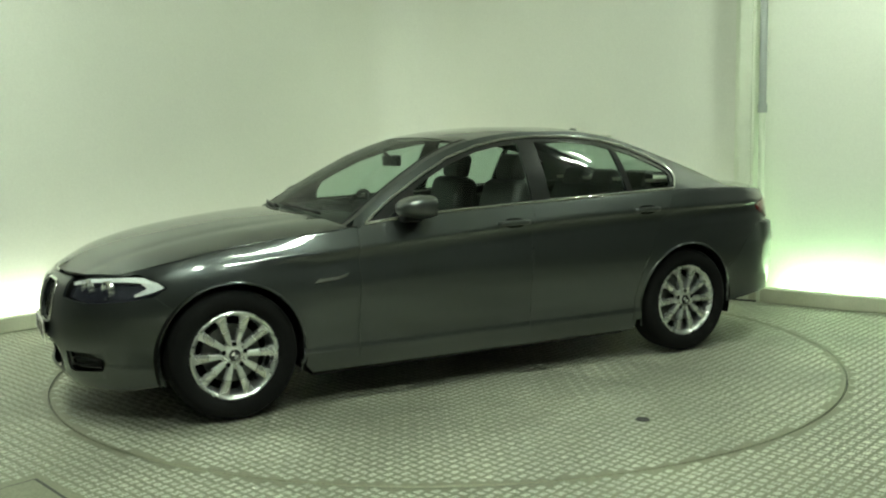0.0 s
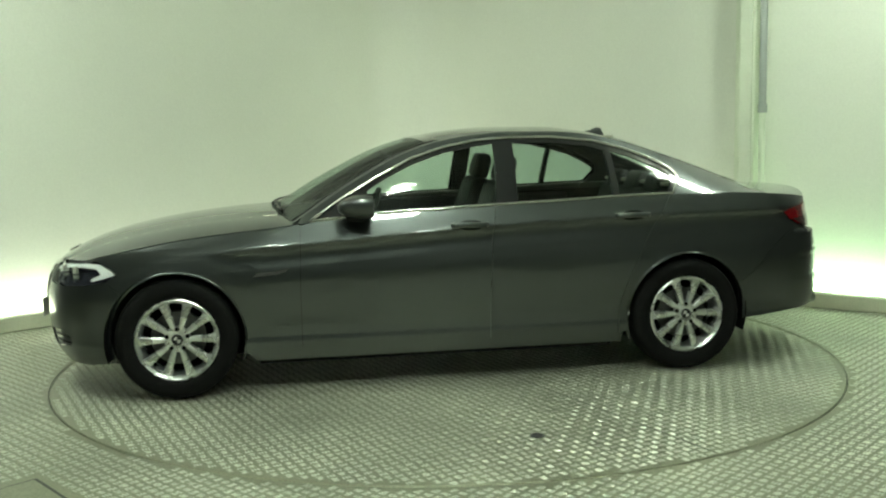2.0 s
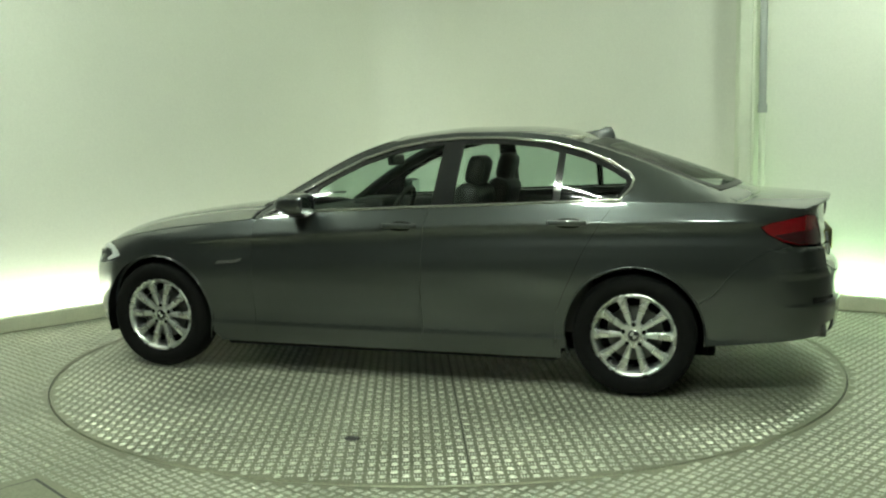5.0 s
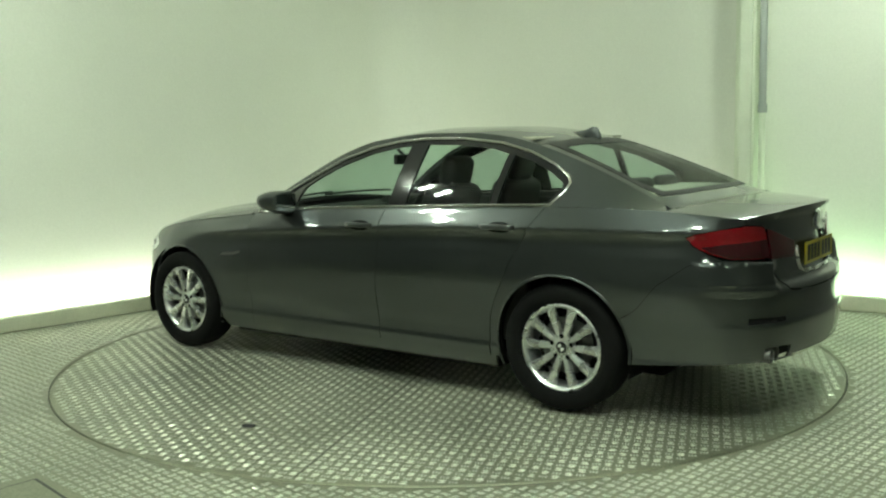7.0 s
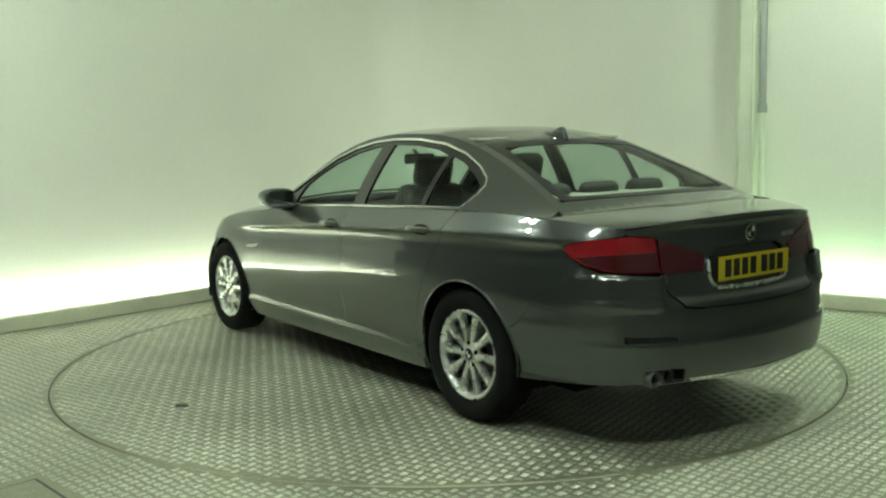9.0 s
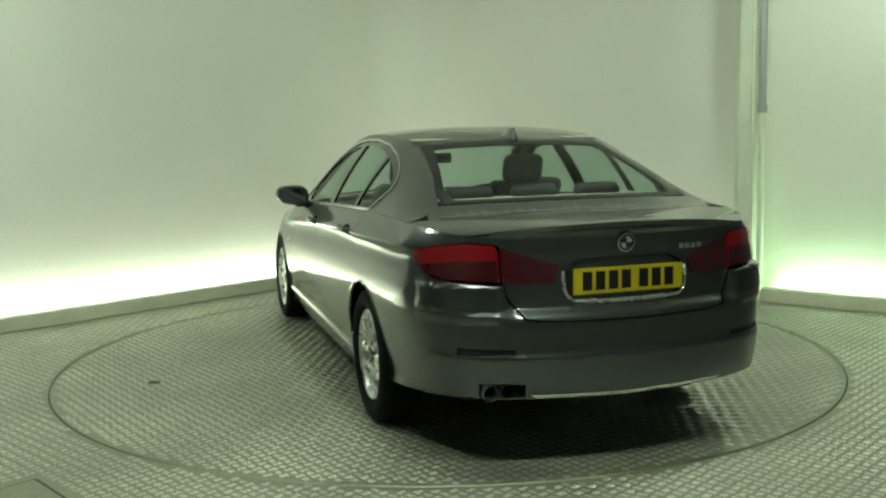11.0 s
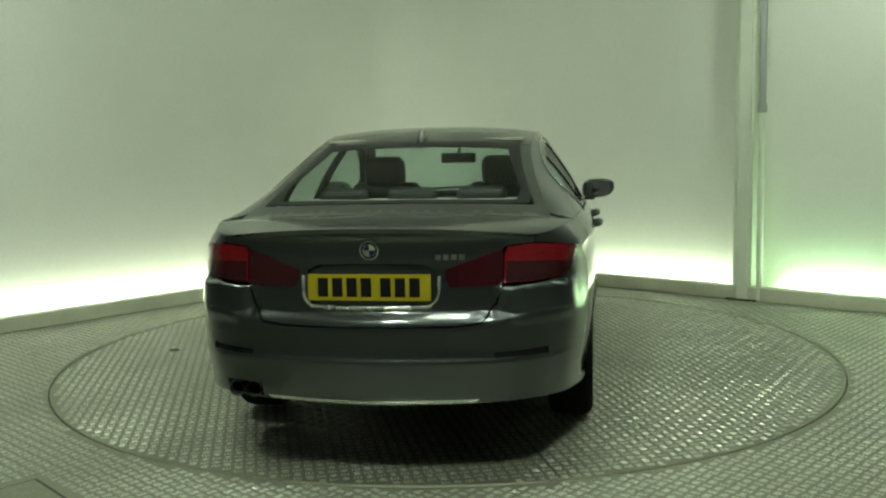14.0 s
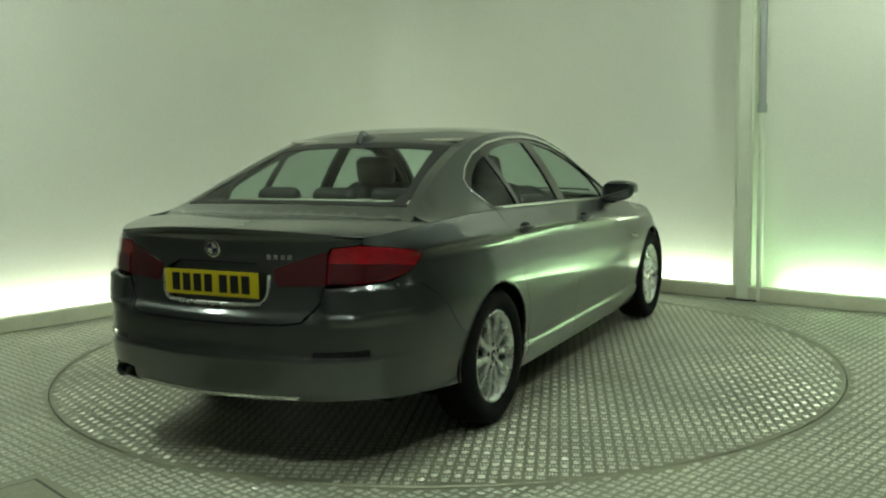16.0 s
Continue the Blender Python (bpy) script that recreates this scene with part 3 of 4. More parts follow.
    # cabin side
    skin("cabin_side", house, [(0.80, 0.955)] + [(x, cant_z(x)) for x in np.linspace(0.78, -2.015, 40)] + [(-2.015, top_z_x(-2.015) + 0.001)] + [(x, top_z_x(x) + 0.001) for x in np.linspace(-2.0, 0.78, 40)],
         PAINT, car, holes=[DLO], step=0.035, rim=0.01, **S)
    frame_ob = skin("window_frame", house, DLO, BLACK_GLOSS, car, "gloss black window frame", holes=[PANE_F, PANE_R, PANE_Q], proud=-0.004, rim=0.02, step=0.035, **S)
    for nm, pane in (("front_window", PANE_F), ("rear_window", PANE_R), ("quarter_window", PANE_Q)):
        skin(nm, house, pane, GLASS, car, "tinted side window glass", proud=-0.010, rim=0.0, step=0.05, **S).visible_shadow = False
    sweep("window_trim", side_path(DLO + DLO[:1], 0.004, side), 0.017, 0.010, CHROME, car, "polished chrome window surround")
    # handles
    for hx, hz in ((-0.163, 0.918), (-1.13, 0.944)):
        c = [flank(sx(hx + 0.105 - 0.21 * k / 10), hz) for k in range(11)]
        sweep("door_handle", [(p.x, (p.y + 0.006 + 0.034 * math.sin(math.pi * k / 10) ** 0.6) * side, p.z + 0.004 * math.sin(math.pi * k / 10)) for k, p in enumerate(c)], 0.030, 0.016, PAINT, door if hx > -0.5 else rdoor, "body-coloured pull handle", seg=10)
        # flat near-black patch paints the shade of the cup behind the handle
        skin("handle_shade", flank, smooth_loop([(sx(hx + 0.085), hz - 0.004), (sx(hx + 0.03), hz + 0.026), (sx(hx - 0.05), hz + 0.024), (sx(hx - 0.095), hz), (sx(hx - 0.05), hz - 0.028), (sx(hx + 0.03), hz - 0.028)], 2), LINER, door if hx > -0.5 else rdoor, "black patch for the shade behind the handle", proud=0.0025, rim=0.002, step=0.02, **S)
    # side repeater strip
    skin("side_indicator", flank, [(sx(1.06), 0.672), (sx(1.03), 0.692), (sx(0.93), 0.698), (sx(0.86), 0.712), (sx(0.875), 0.696), (sx(0.92), 0.682)], CHROME, car, "slim chrome side repeater", proud=0.005, rim=0.005, step=0.02, **S)
    # mirror
    mc = Vector((0.425, 0.940 * side, 1.035))
    bm = bmesh.new()
    bmesh.ops.create_uvsphere(bm, u_segments=28, v_segments=16, radius=1)
    for v in bm.verts:
        x, y, z = v.co
        f = lambda q, e: math.copysign(abs(q) ** e, q)
        v.co = Vector((f(x, 0.8) * 0.125 + 0.02, f(y, 0.7) * 0.112 * side, f(z, 0.7) * (0.068 - 0.010 * y - 0.018 * max(0, x)) + 0.010 * y))
        if v.co.x < -0.050:
            v.co.x = -0.050
    bmesh.ops.translate(bm, verts=bm.verts, vec=mc + Vector((0.015, 0.012 * side, 0.008)))
    if side < 0:
        bmesh.ops.reverse_faces(bm, faces=bm.faces)
    mir = part("door_mirror", bm, PAINT, car, "body-coloured door mirror shell", smooth=True)
    bm = bmesh.new()
    box(bm, (mc.x - 0.0385, mc.y - 0.082 + 0.012 * side, mc.z - 0.04), (mc.x - 0.0355, mc.y + 0.082 + 0.012 * side, mc.z + 0.056), 0.001)
    part("mirror_glass", bm, MIRROR_GLASS, mir, "silver mirror glass")
    bm = bmesh.new()
    ya, yb = sorted((0.835 * side, 0.93 * side))
    box(bm, (mc.x + 0.0, ya, mc.z - 0.075), (mc.x + 0.11, yb, mc.z - 0.035), 0.012)
    part("mirror_foot", bm, BLACK_TRIM, mir, "black mirror foot", smooth=True)

# ---- parts across the middle ----


def flank_full(front):
    """The skin in a coordinate that runs across the middle: w metres from the middle line, left positive."""
    def f(w, z):
        p = flank(abs(w) if front else S_END - abs(w), z)
        return Vector((p.x, p.y if w >= 0 else -p.y, p.z))
    return f


NOSE, TAIL = flank_full(True), flank_full(False)


def mirrored(points):
    return points + [(-u, v) for u, v in reversed(points) if abs(u) > 1e-6]


def rear_w(points):
    return [(S_END - s, z) for s, z in points]


INTAKE = mirrored([(0, 0.235), (syf(0.30), 0.235), (syf(0.36), 0.25), (syf(0.36), 0.37), (syf(0.30), 0.385), (0, 0.385)])
FOG_L = [(syf(0.43), 0.27), (syf(0.46), 0.262), (syf(0.66), 0.285), (syf(0.68), 0.33), (syf(0.60), 0.372), (syf(0.43), 0.365)]
KID_L = smooth_loop([(0.035, 0.50), (0.235, 0.49), (0.285, 0.56), (0.275, 0.675), (0.225, 0.71), (0.05, 0.715), (0.03, 0.68)], 2)
bump = [(0, 0.165), (syf(0.45), 0.165), (sx(2.02), 0.175), (sx(1.86), 0.20)] + f_low[::1] + [F_SEAM, (sx(1.86), 0.665), (sx(1.98), 0.644), (syf(0.60), 0.625), (syf(0.40), 0.642), (syf(0.395), 0.705), (syf(0.40), 0.738), (0, 0.738)]
skin("front_bumper", NOSE, mirrored(bump), PAINT, car, gap=0.001, holes=[INTAKE, FOG_L, [(-a, b) for a, b in FOG_L], KID_L, [(-a, b) for a, b in KID_L]], step=0.045, sv=2.5)
skin("lower_grille", NOSE, INTAKE, BLACK_TRIM, car, "black mesh lower intake", proud=-0.05, rim=0, step=0.06)
for sg in (1, -1):
    mk = [(a * sg, b) for a, b in FOG_L]
    skin("fog_intake", NOSE, mk, BLACK_TRIM, car, "black corner intake", proud=-0.04, rim=0, step=0.05)
    for zz in (0.300, 0.335):
        a = [NOSE(sg * (syf(0.46) + (syf(0.64) - syf(0.46)) * k / 8), zz) for k in range(9)]
        sweep("intake_bar", [(p.x - 0.018, p.y, p.z) for p in a], 0.012, 0.02, BLACK_TRIM, car, "black intake bar")
    kid = [(a * sg, b) for a, b in KID_L]
    kb = skin("kidney_grille", NOSE, kid, LINER, car, "black kidney-shaped grille opening", proud=-0.05, rim=0, step=0.05)
    ring_pts = []
    for a, b in kid:
        p = NOSE(a, b)
        ring_pts.append((p.x + 0.004, p.y, p.z))
    sweep("grille_frame", ring_pts, 0.016, 0.022, CHROME, kb, "chrome grille surround", closed=True)
    for k in range(9):
        w = sg * (0.055 + 0.024 * k)
        p0, p1 = NOSE(w, 0.505), NOSE(w, 0.70)
        sweep("slat", [(p0.x - 0.018, p0.y, p0.z), (NOSE(w, 0.6).x - 0.018, p0.y, 0.6), (p1.x - 0.018, p1.y, p1.z)], 0.006, 0.018, BLACK_GLOSS, kb)

skin("bonnet", hood, [(0.0, t) for t in np.linspace(-0.985, 0.985, 24)] + [(a, 0.985) for a in np.linspace(0.05, 1.0, 20)] + [(1.0, t) for t in np.linspace(0.95, -0.95, 22)] + [(a, -0.985) for a in np.linspace(1.0, 0.05, 20)], PAINT, car, step=0.05, sv=0.8, rim=0.02, gap=0.002)
# cowl and wipers
skin("scuttle", lambda a, t: hood(1.0, t).lerp(lid(0.84, t * 1.0), a) + Vector((0, 0, -0.004)), [(-0.1, -1), (1.1, -1), (1.1, 1), (-0.1, 1)], BLACK_TRIM, car, "black plastic scuttle panel", step=0.08, rim=0)
for y0, y1 in ((0.55, -0.05), (0.0, -0.62)):
    pts = []
    for k in range(9):
        t = (y0 + (y1 - y0) * k / 8) / 0.80
        p = lid(0.80 - 0.03 * k / 8, t)
        pts.append((p.x + 0.006, p.y, p.z + 0.016))
    sweep("wiper", pts, 0.016, 0.014, BLACK_TRIM, car, "black wiper blade")
TOPS = dict(sv=0.6, step=0.05)
skin("windscreen", lid, [(0.82, t) for t in np.linspace(-0.96, 0.96, 16)] + [(-0.03, t) for t in np.linspace(0.92, -0.92, 14)], GLASS, car, "clear tinted windscreen", rim=0, **TOPS).visible_shadow = False
for sg in (1, -1):
    skin("windscreen_pillar", lid, [(0.84, 0.955 * sg), (0.84, 1.0 * sg), (0.4, 1.0 * sg), (-0.04, 1.0 * sg), (-0.04, 0.915 * sg), (0.4, 0.94 * sg)], PAINT, car, rim=0.02, sv=0.6, step=0.04)
    skin("rear_pillar", lid, [(-1.20, 0.90 * sg), (-1.20, 1.0 * sg), (-2.02, 1.0 * sg), (-2.02, 0.93 * sg), (-1.80, 0.930 * sg), (-1.5, 0.915 * sg)], PAINT, car, rim=0.02, sv=0.6, step=0.04)
    sweep("screen_seal", [lid(x, (0.957 - 0.04 * max(0, (0.82 - x) / 0.85)) * sg) for x in np.linspace(0.82, -0.03, 14)], 0.012, 0.012, BLACK_TRIM, car, "black rubber seal")
skin("screen_shade", lid, [(0.02, t) for t in np.linspace(-0.93, 0.93, 14)] + [(-0.045, t) for t in np.linspace(0.93, -0.93, 14)], BLACK_GLOSS, car, "black windscreen top band", proud=0.002, rim=0.006, **TOPS)
skin("roof", lid, [(-0.045, t) for t in np.linspace(-1, 1, 18)] + [(x, 1.0) for x in np.linspace(-0.12, -1.12, 18)] + [(-1.195, t) for t in np.linspace(1, -1, 18)] + [(x, -1.0) for x in np.linspace(-1.12, -0.12, 18)], PAINT, car, rim=0.02, **TOPS)
rw_out = [(-1.20, t) for t in np.linspace(-0.90, 0.90, 14)] + [(-1.5, 0.912), (-1.80, 0.930)] + [(-1.895 - 0.02 * (1 - (t / 0.9) ** 4), t) for t in np.linspace(0.90, -0.90, 20)] + [(-1.80, -0.930), (-1.5, -0.912)]
rw_in = [(-1.285, t) for t in np.linspace(-0.80, 0.80, 14)] + [(-1.5, 0.84), (-1.75, 0.87)] + [(-1.862 - 0.02 * (1 - (t / 0.82) ** 4), t) for t in np.linspace(0.82, -0.82, 20)] + [(-1.75, -0.87), (-1.5, -0.84)]
skin("rear_screen", lid, rw_out, GLASS, car, "tinted rear window glass", rim=0, **TOPS).visible_shadow = False
skin("rear_screen_border", lid, rw_out, BLACK_TRIM, car, "black printed rear window border", holes=[rw_in], proud=0.002, rim=0.004, **TOPS)
skin("rear_scuttle", lid, [(-1.90 - 0.02 * (1 - (t / 0.93) ** 4), t) for t in np.linspace(-0.93, 0.93, 20)] + [(-2.025, t) for t in np.linspace(0.93, -0.93, 20)], PAINT, car, rim=0.01, **TOPS)
skin("boot_deck", boot, [(-0.30, t) for t in np.linspace(-1.0, 1.0, 20)] + [(a, 0.998) for a in np.linspace(-0.1, 1.0, 14)] + [(1.06, t) for t in np.linspace(0.97, -0.97, 20)] + [(a, -0.998) for a in np.linspace(1.0, -0.1, 14)], PAINT, car, step=0.05, sv=0.75, rim=0.02)
RECESS = smooth_loop(mirrored([(0, 0.712), (0.235, 0.714), (0.285, 0.765), (0.292, 0.893), (0, 0.90)]), 1)
LIDB = rear_w([(syr(0.37), 0.650), (syr(0.47), 0.662), (syr(0.538), 0.735), (syr(0.562), 0.80), (syr(0.580), 0.955), (syr(0.600), 0.967), (syr(0.725), 0.977), (syr(0.735), 0.986), (syr(0.73), 1.001), (syr(0.62), 1.008), (syr(0.38), 1.024), (syr(0.2), 1.032)])
lid_ob = skin("boot_lid", TAIL, mirrored([(0, 0.648)] + LIDB + [(0, 1.036)]), PAINT, car, gap=0.001, holes=[RECESS], step=0.045, sv=3.0)
skin("plate_recess", TAIL, RECESS, PAINT, car, proud=-0.022, rim=0, step=0.05)
RB = rear_w([(syr(0.37), 0.645), (syr(0.475), 0.656), (syr(0.545), 0.73), (syr(0.565), 0.80), (syr(0.70), 0.808), *BUMP_SEAM] + r_low + [(sx(-2.15), 0.312), (syr(0.70), 0.330), (syr(0.45), 0.322)])
EXH = rear_w([(syr(0.665), 0.335), (syr(0.48), 0.330), (syr(0.48), 0.388), (syr(0.55), 0.396), (syr(0.665), 0.392)])
SLOT = rear_w([(syr(0.74), 0.515), (syr(0.74), 0.545), (syr(0.52), 0.535), (syr(0.52), 0.515)])
skin("rear_bumper", TAIL, mirrored([(0, 0.643)] + RB + [(0, 0.315)]), PAINT, car, gap=0.001, holes=[EXH, SLOT, [(-a, b) for a, b in SLOT]], step=0.045, sv=3.0)
for sg in (1, -1):
    skin("reflector", TAIL, [(a * sg, b) for a, b in SLOT], BLACK_GLOSS, car, "dark slim bumper reflector", proud=-0.008, rim=0, step=0.04)
skin("exhaust_recess", TAIL, EXH, LINER, car, "dark exhaust cut-out", proud=-0.06, rim=0, step=0.04)
for yy in (0.535, 0.615):
    bm = bmesh.new()
    turned(bm, [(0.030, 0.10), (0.030, -0.012), (0.033, -0.016), (0.036, -0.012), (0.036, 0.10)], 28, Matrix.Translation((-2.452, yy, 0.352)) @ pose(0, 0, 0, 0, 0, -90))
    pipe = part("exhaust_pipe", bm, ALLOY_DARK, car, "dark steel round exhaust tip", smooth=True)
    bm = bmesh.new()
    turned(bm, [(0.0005, 0.02), (0.030, 0.02)], 28, Matrix.Translation((-2.452, yy, 0.352)) @ pose(0, 0, 0, 0, 0, -90))
    part("bore", bm, LINER, pipe, "black inside")
skin("lower_strip", TAIL, mirrored([(0, 0.322), (S_END - syr(0.44), 0.329), (S_END - syr(0.46), 0.345), (0, 0.338)]), CHROME, car, "bright lower bumper edge", proud=0.004, rim=0.006, step=0.03)
# plate, garnish, badges at the tail
_arm = [(0.302 - 0.062 * (1 - math.cos(a)), 0.790 - 0.068 * math.sin(a)) for a in np.linspace(0, math.pi / 2, 9)]
_run = [(w, z) for w, z in [(0.304, 0.85), (0.303, 0.82)] + _arm] + [(0.18, 0.720), (0.12, 0.719), (0.06, 0.718), (0.0, 0.718)]
_run = _run + [(-w, z) for w, z in reversed(_run[:-1])]
sweep("boot_garnish", [(TAIL(w, z).x - 0.004, TAIL(w, z).y, z) for w, z in _run], 0.020, 0.014, ALLOY, car, "pale satin strip round the plate recess")


def plate(name, x, z, turn, material, parent, label):
    bm = bmesh.new()
    box(bm, (-0.002, -0.26, -0.0555), (0.002, 0.26, 0.0555), 0.0015)
    ob = part(name, bm, material, parent, label)
    ob.location, ob.rotation_euler = (x, 0, z), (0, 0, radians(turn))
    y = 0.215
    for k in range(7):
        bm = bmesh.new()
        box(bm, (0.002, y - 0.044, -0.0395), (0.0035, y, 0.0395), 0.0)
        part("dark_bar", bm, BLACK_TRIM, ob, "plain dark bar")
        y -= 0.061 + (0.022 if k == 2 else 0)
    return ob


tail_x = TAIL(0, 0.80).x
plate("rear_plate", tail_x - 0.010, 0.806, 180, YELLOW_PLATE, car, "yellow rear plate with dark bars")
plate("front_plate", 2.328, 0.445, 0, WHITE_PLATE, car, "white front plate with dark bars")


def roundel(x, z, tilt, yaw, r=0.041):
    m = Matrix.Translation((x, 0, z)) @ pose(0, 0, 0, 0, tilt, yaw) @ pose(0, 0, 0, 0, 0, -90)
    bm = bmesh.new()
    turned(bm, [(0.0005, 0.004), (r * 0.62, 0.005), (r * 0.64, 0.006), (r * 0.9, 0.006), (r, 0.004), (r, -0.006)], 36, m)
    bd = part("badge", bm, CHROME, car, "round chrome badge", smooth=True)
    bm = bmesh.new()
    turned(bm, [(r * 0.66, 0.0068), (r * 0.88, 0.0068)], 36, m)
    part("badge_ring", bm, BLACK_GLOSS, bd, "black ring")
    for q in (0, 2):
        bm = bmesh.new()
        vs = [bm.verts.new((0, 0.0062, 0))] + [bm.verts.new((r * 0.6 * math.cos(math.pi / 2 * (q + k / 8)), 0.0062, r * 0.6 * math.sin(math.pi / 2 * (q + k / 8)))) for k in range(9)]
        bm.faces.new(vs)
        bmesh.ops.transform(bm, matrix=m, verts=bm.verts)
        part("badge_field", bm, BADGE_BLUE, bd, "blue field")


roundel(TAIL(0, 0.958).x - 0.006, 0.958, 8, 180)
_p = hood(0.035, 0.0)
roundel(_p.x + 0.002, _p.z + 0.004, -64, 0)
for k in range(4):
    p = TAIL(-(0.30 + 0.034 * k), 0.925)
    bm = bmesh.new()
    box(bm, (p.x - 0.006, p.y - 0.012, 0.914), (p.x + 0.003, p.y + 0.012, 0.936), 0.001)
    part("boot_lettering", bm, CHROME, car, "small chrome bar")

# roof aerial fin
bm = bmesh.new()
rows = []
ax = -1.17
for k, (dx, hz, hw) in enumerate([(0.10, 0.004, 0.006), (0.06, 0.014, 0.022), (0.0, 0.042, 0.030), (-0.045, 0.074, 0.027), (-0.078, 0.082, 0.020), (-0.098, 0.050, 0.020), (-0.105, 0.0, 0.018)]):
    zz = lid(-1.17 + dx, 0).z - 0.006
    rows.append([bm.verts.new((ax + dx, hw * math.cos(math.pi * j / 8), zz + (hz + 0.004) * math.sin(math.pi * j / 8) ** 0.7)) for j in range(9)])
for a, b in zip(rows, rows[1:]):
    for j in range(8):
        bm.faces.new((a[j], a[j + 1], b[j + 1], b[j]))
part("aerial_fin", bm, PAINT, car, "body-coloured shark fin aerial", smooth=True)

# dark shell added to block light behind the panels, wheel housings and underside
for side in (1, -1):
    skin("light_block_shell", flank, [(0.0, 0.17), (F_ARC[0][0], 0.19)] + F_ARC + [(R_ARC[0][0], 0.19)] + R_ARC + [(S_END, 0.28), (S_END, 0.70), (S_END, 1.0)] + [(s, top_of(s) - 0.012) for s in np.linspace(S_END - 0.3, 0, 60)], LINER, car, "dark shell added inside the panels to block light", side=side, proud=-0.055, rim=0, step=0.09)
    for cx in (WB, -WB):
        bm = bmesh.new()
        turned(bm, [(0.388, 0.885), (0.395, 0.55), (0.15, 0.54)], 40, pose(cx, 0, 0.335))
        for v in bm.verts:
            v.co.y *= side
        bmesh.ops.delete(bm, geom=[v for v in bm.verts if v.co.z < 0.17], context="VERTS")
        part("wheel_housing", bm, LINER, car, "black wheel arch liner", smooth=True)
# underside boxes set low, with trays added, to block light under the car
bm = bmesh.new()
box(bm, (-1.90, -0.54, 0.160), (2.05, 0.54, 0.28), 0.02)
box(bm, (-1.05, -0.80, 0.150), (1.05, 0.80, 0.25), 0.02)
box(bm, (-2.24, -0.50, 0.27), (-1.92, 0.50, 0.34), 0.02)
box(bm, (1.92, -0.50, 0.175), (2.10, 0.50, 0.25), 0.02)
part("underside", bm, LINER, car, "dark underside panels, set low to block light under the car")

# ---- wheels ----


def wheel(cx, side, track):
    """A ten-spoke alloy wheel with tyre, built with its outer face to +y."""
    m = Matrix.Translation((cx, track * side, 0.335)) @ (Matrix.Identity(4) if side > 0 else Matrix.Rotation(math.pi, 4, "Z"))
    bm = bmesh.new()
    turned(bm, [(0.205, -0.09), (0.195, 0.0), (0.203, 0.072), (0.212, 0.088), (0.222, 0.094), (0.229, 0.090), (0.231, 0.078)], 64)
    w = part("wheel", bm, ALLOY, car, "silver ten-spoke alloy wheel", smooth=True)
    w.matrix_local = m
    bm = bmesh.new()
    turned(bm, [(0.222, -0.10), (0.226, 0.086), (0.235, 0.096), (0.262, 0.108), (0.290, 0.110), (0.312, 0.104), (0.326, 0.092), (0.334, 0.070), (0.335, 0.0), (0.334, -0.07), (0.322, -0.096), (0.29, -0.11), (0.222, -0.10)], 72)
    part("tyre", bm, RUBBER, w, "black rubber tyre", smooth=True)
    me = None
    for k in range(10):
        if me is None:
            bm = bmesh.new()
            rows = []
            for r, hw, y, dep in ((0.048, 0.012, 0.078, 0.035), (0.085, 0.0135, 0.080, 0.032), (0.14, 0.018, 0.083, 0.026), (0.185, 0.0225, 0.084, 0.024), (0.214, 0.030, 0.084, 0.022)):
                rows.append([bm.verts.new(c) for c in ((r, y - dep, -hw * 1.1), (r, y - 0.004, -hw), (r, y, -hw * 0.6), (r, y, hw * 0.6), (r, y - 0.004, hw), (r, y - dep, hw * 1.1))])
            for a, b in zip(rows, rows[1:]):
                for j in range(5):
                    bm.faces.new((a[j], b[j], b[j + 1], a[j + 1]))
            bmesh.ops.recalc_face_normals(bm, faces=bm.faces)
            sp = part("spoke", bm, ALLOY, w, smooth=True)
            me = sp.data
        else:
            sp = new("spoke", me)
            sp.parent = w
        sp.rotation_euler = (0, radians(36 * k), 0)
    bm = bmesh.new()
    turned(bm, [(0.0005, 0.080), (0.034, 0.080), (0.036, 0.076), (0.052, 0.078), (0.070, 0.076), (0.075, 0.060), (0.06, 0.03)], 40)
    part("hub", bm, ALLOY, w, smooth=True)
    bm = bmesh.new()
    turned(bm, [(0.0005, 0.084), (0.026, 0.083), (0.031, 0.080)], 28)
    part("centre_cap", bm, BLACK_GLOSS, w, "dark centre cap")
    bm = bmesh.new()
    for q in (0, 2):
        bm.faces.new([bm.verts.new((0, 0.0852, 0))] + [bm.verts.new((0.019 * math.cos(math.pi / 2 * (q + j / 6)), 0.0852, 0.019 * math.sin(math.pi / 2 * (q + j / 6)))) for j in range(7)])
    part("cap_field", bm, WHITE_PLATE, w, "pale fields on the cap")
    for k in range(5):
        a = radians(90 + 72 * k)
        bm = bmesh.new()
        turned(bm, [(0.0005, 0.0795), (0.0115, 0.0795), (0.0125, 0.076)], 14, Matrix.Translation((0.058 * math.cos(a), 0, 0.058 * math.sin(a))))
        part("bolt", bm, LINER, w, "dark wheel bolt hole")
    bm = bmesh.new()
    turned(bm, [(0.06, 0.01), (0.15, 0.01), (0.152, 0.0), (0.15, -0.02), (0.06, -0.02)], 48)
    part("brake_disc", bm, ALLOY_DARK, w, "grey steel brake disc", smooth=True)
    bm = bmesh.new()
    turned(bm, [(0.0005, -0.05), (0.21, -0.05)], 40)
    part("backing", bm, LINER, w, "dark wheel back")


for side in (1, -1):
    wheel(WB, side, 0.795)
    wheel(-WB, side, 0.805)

# ---- cabin inside ----


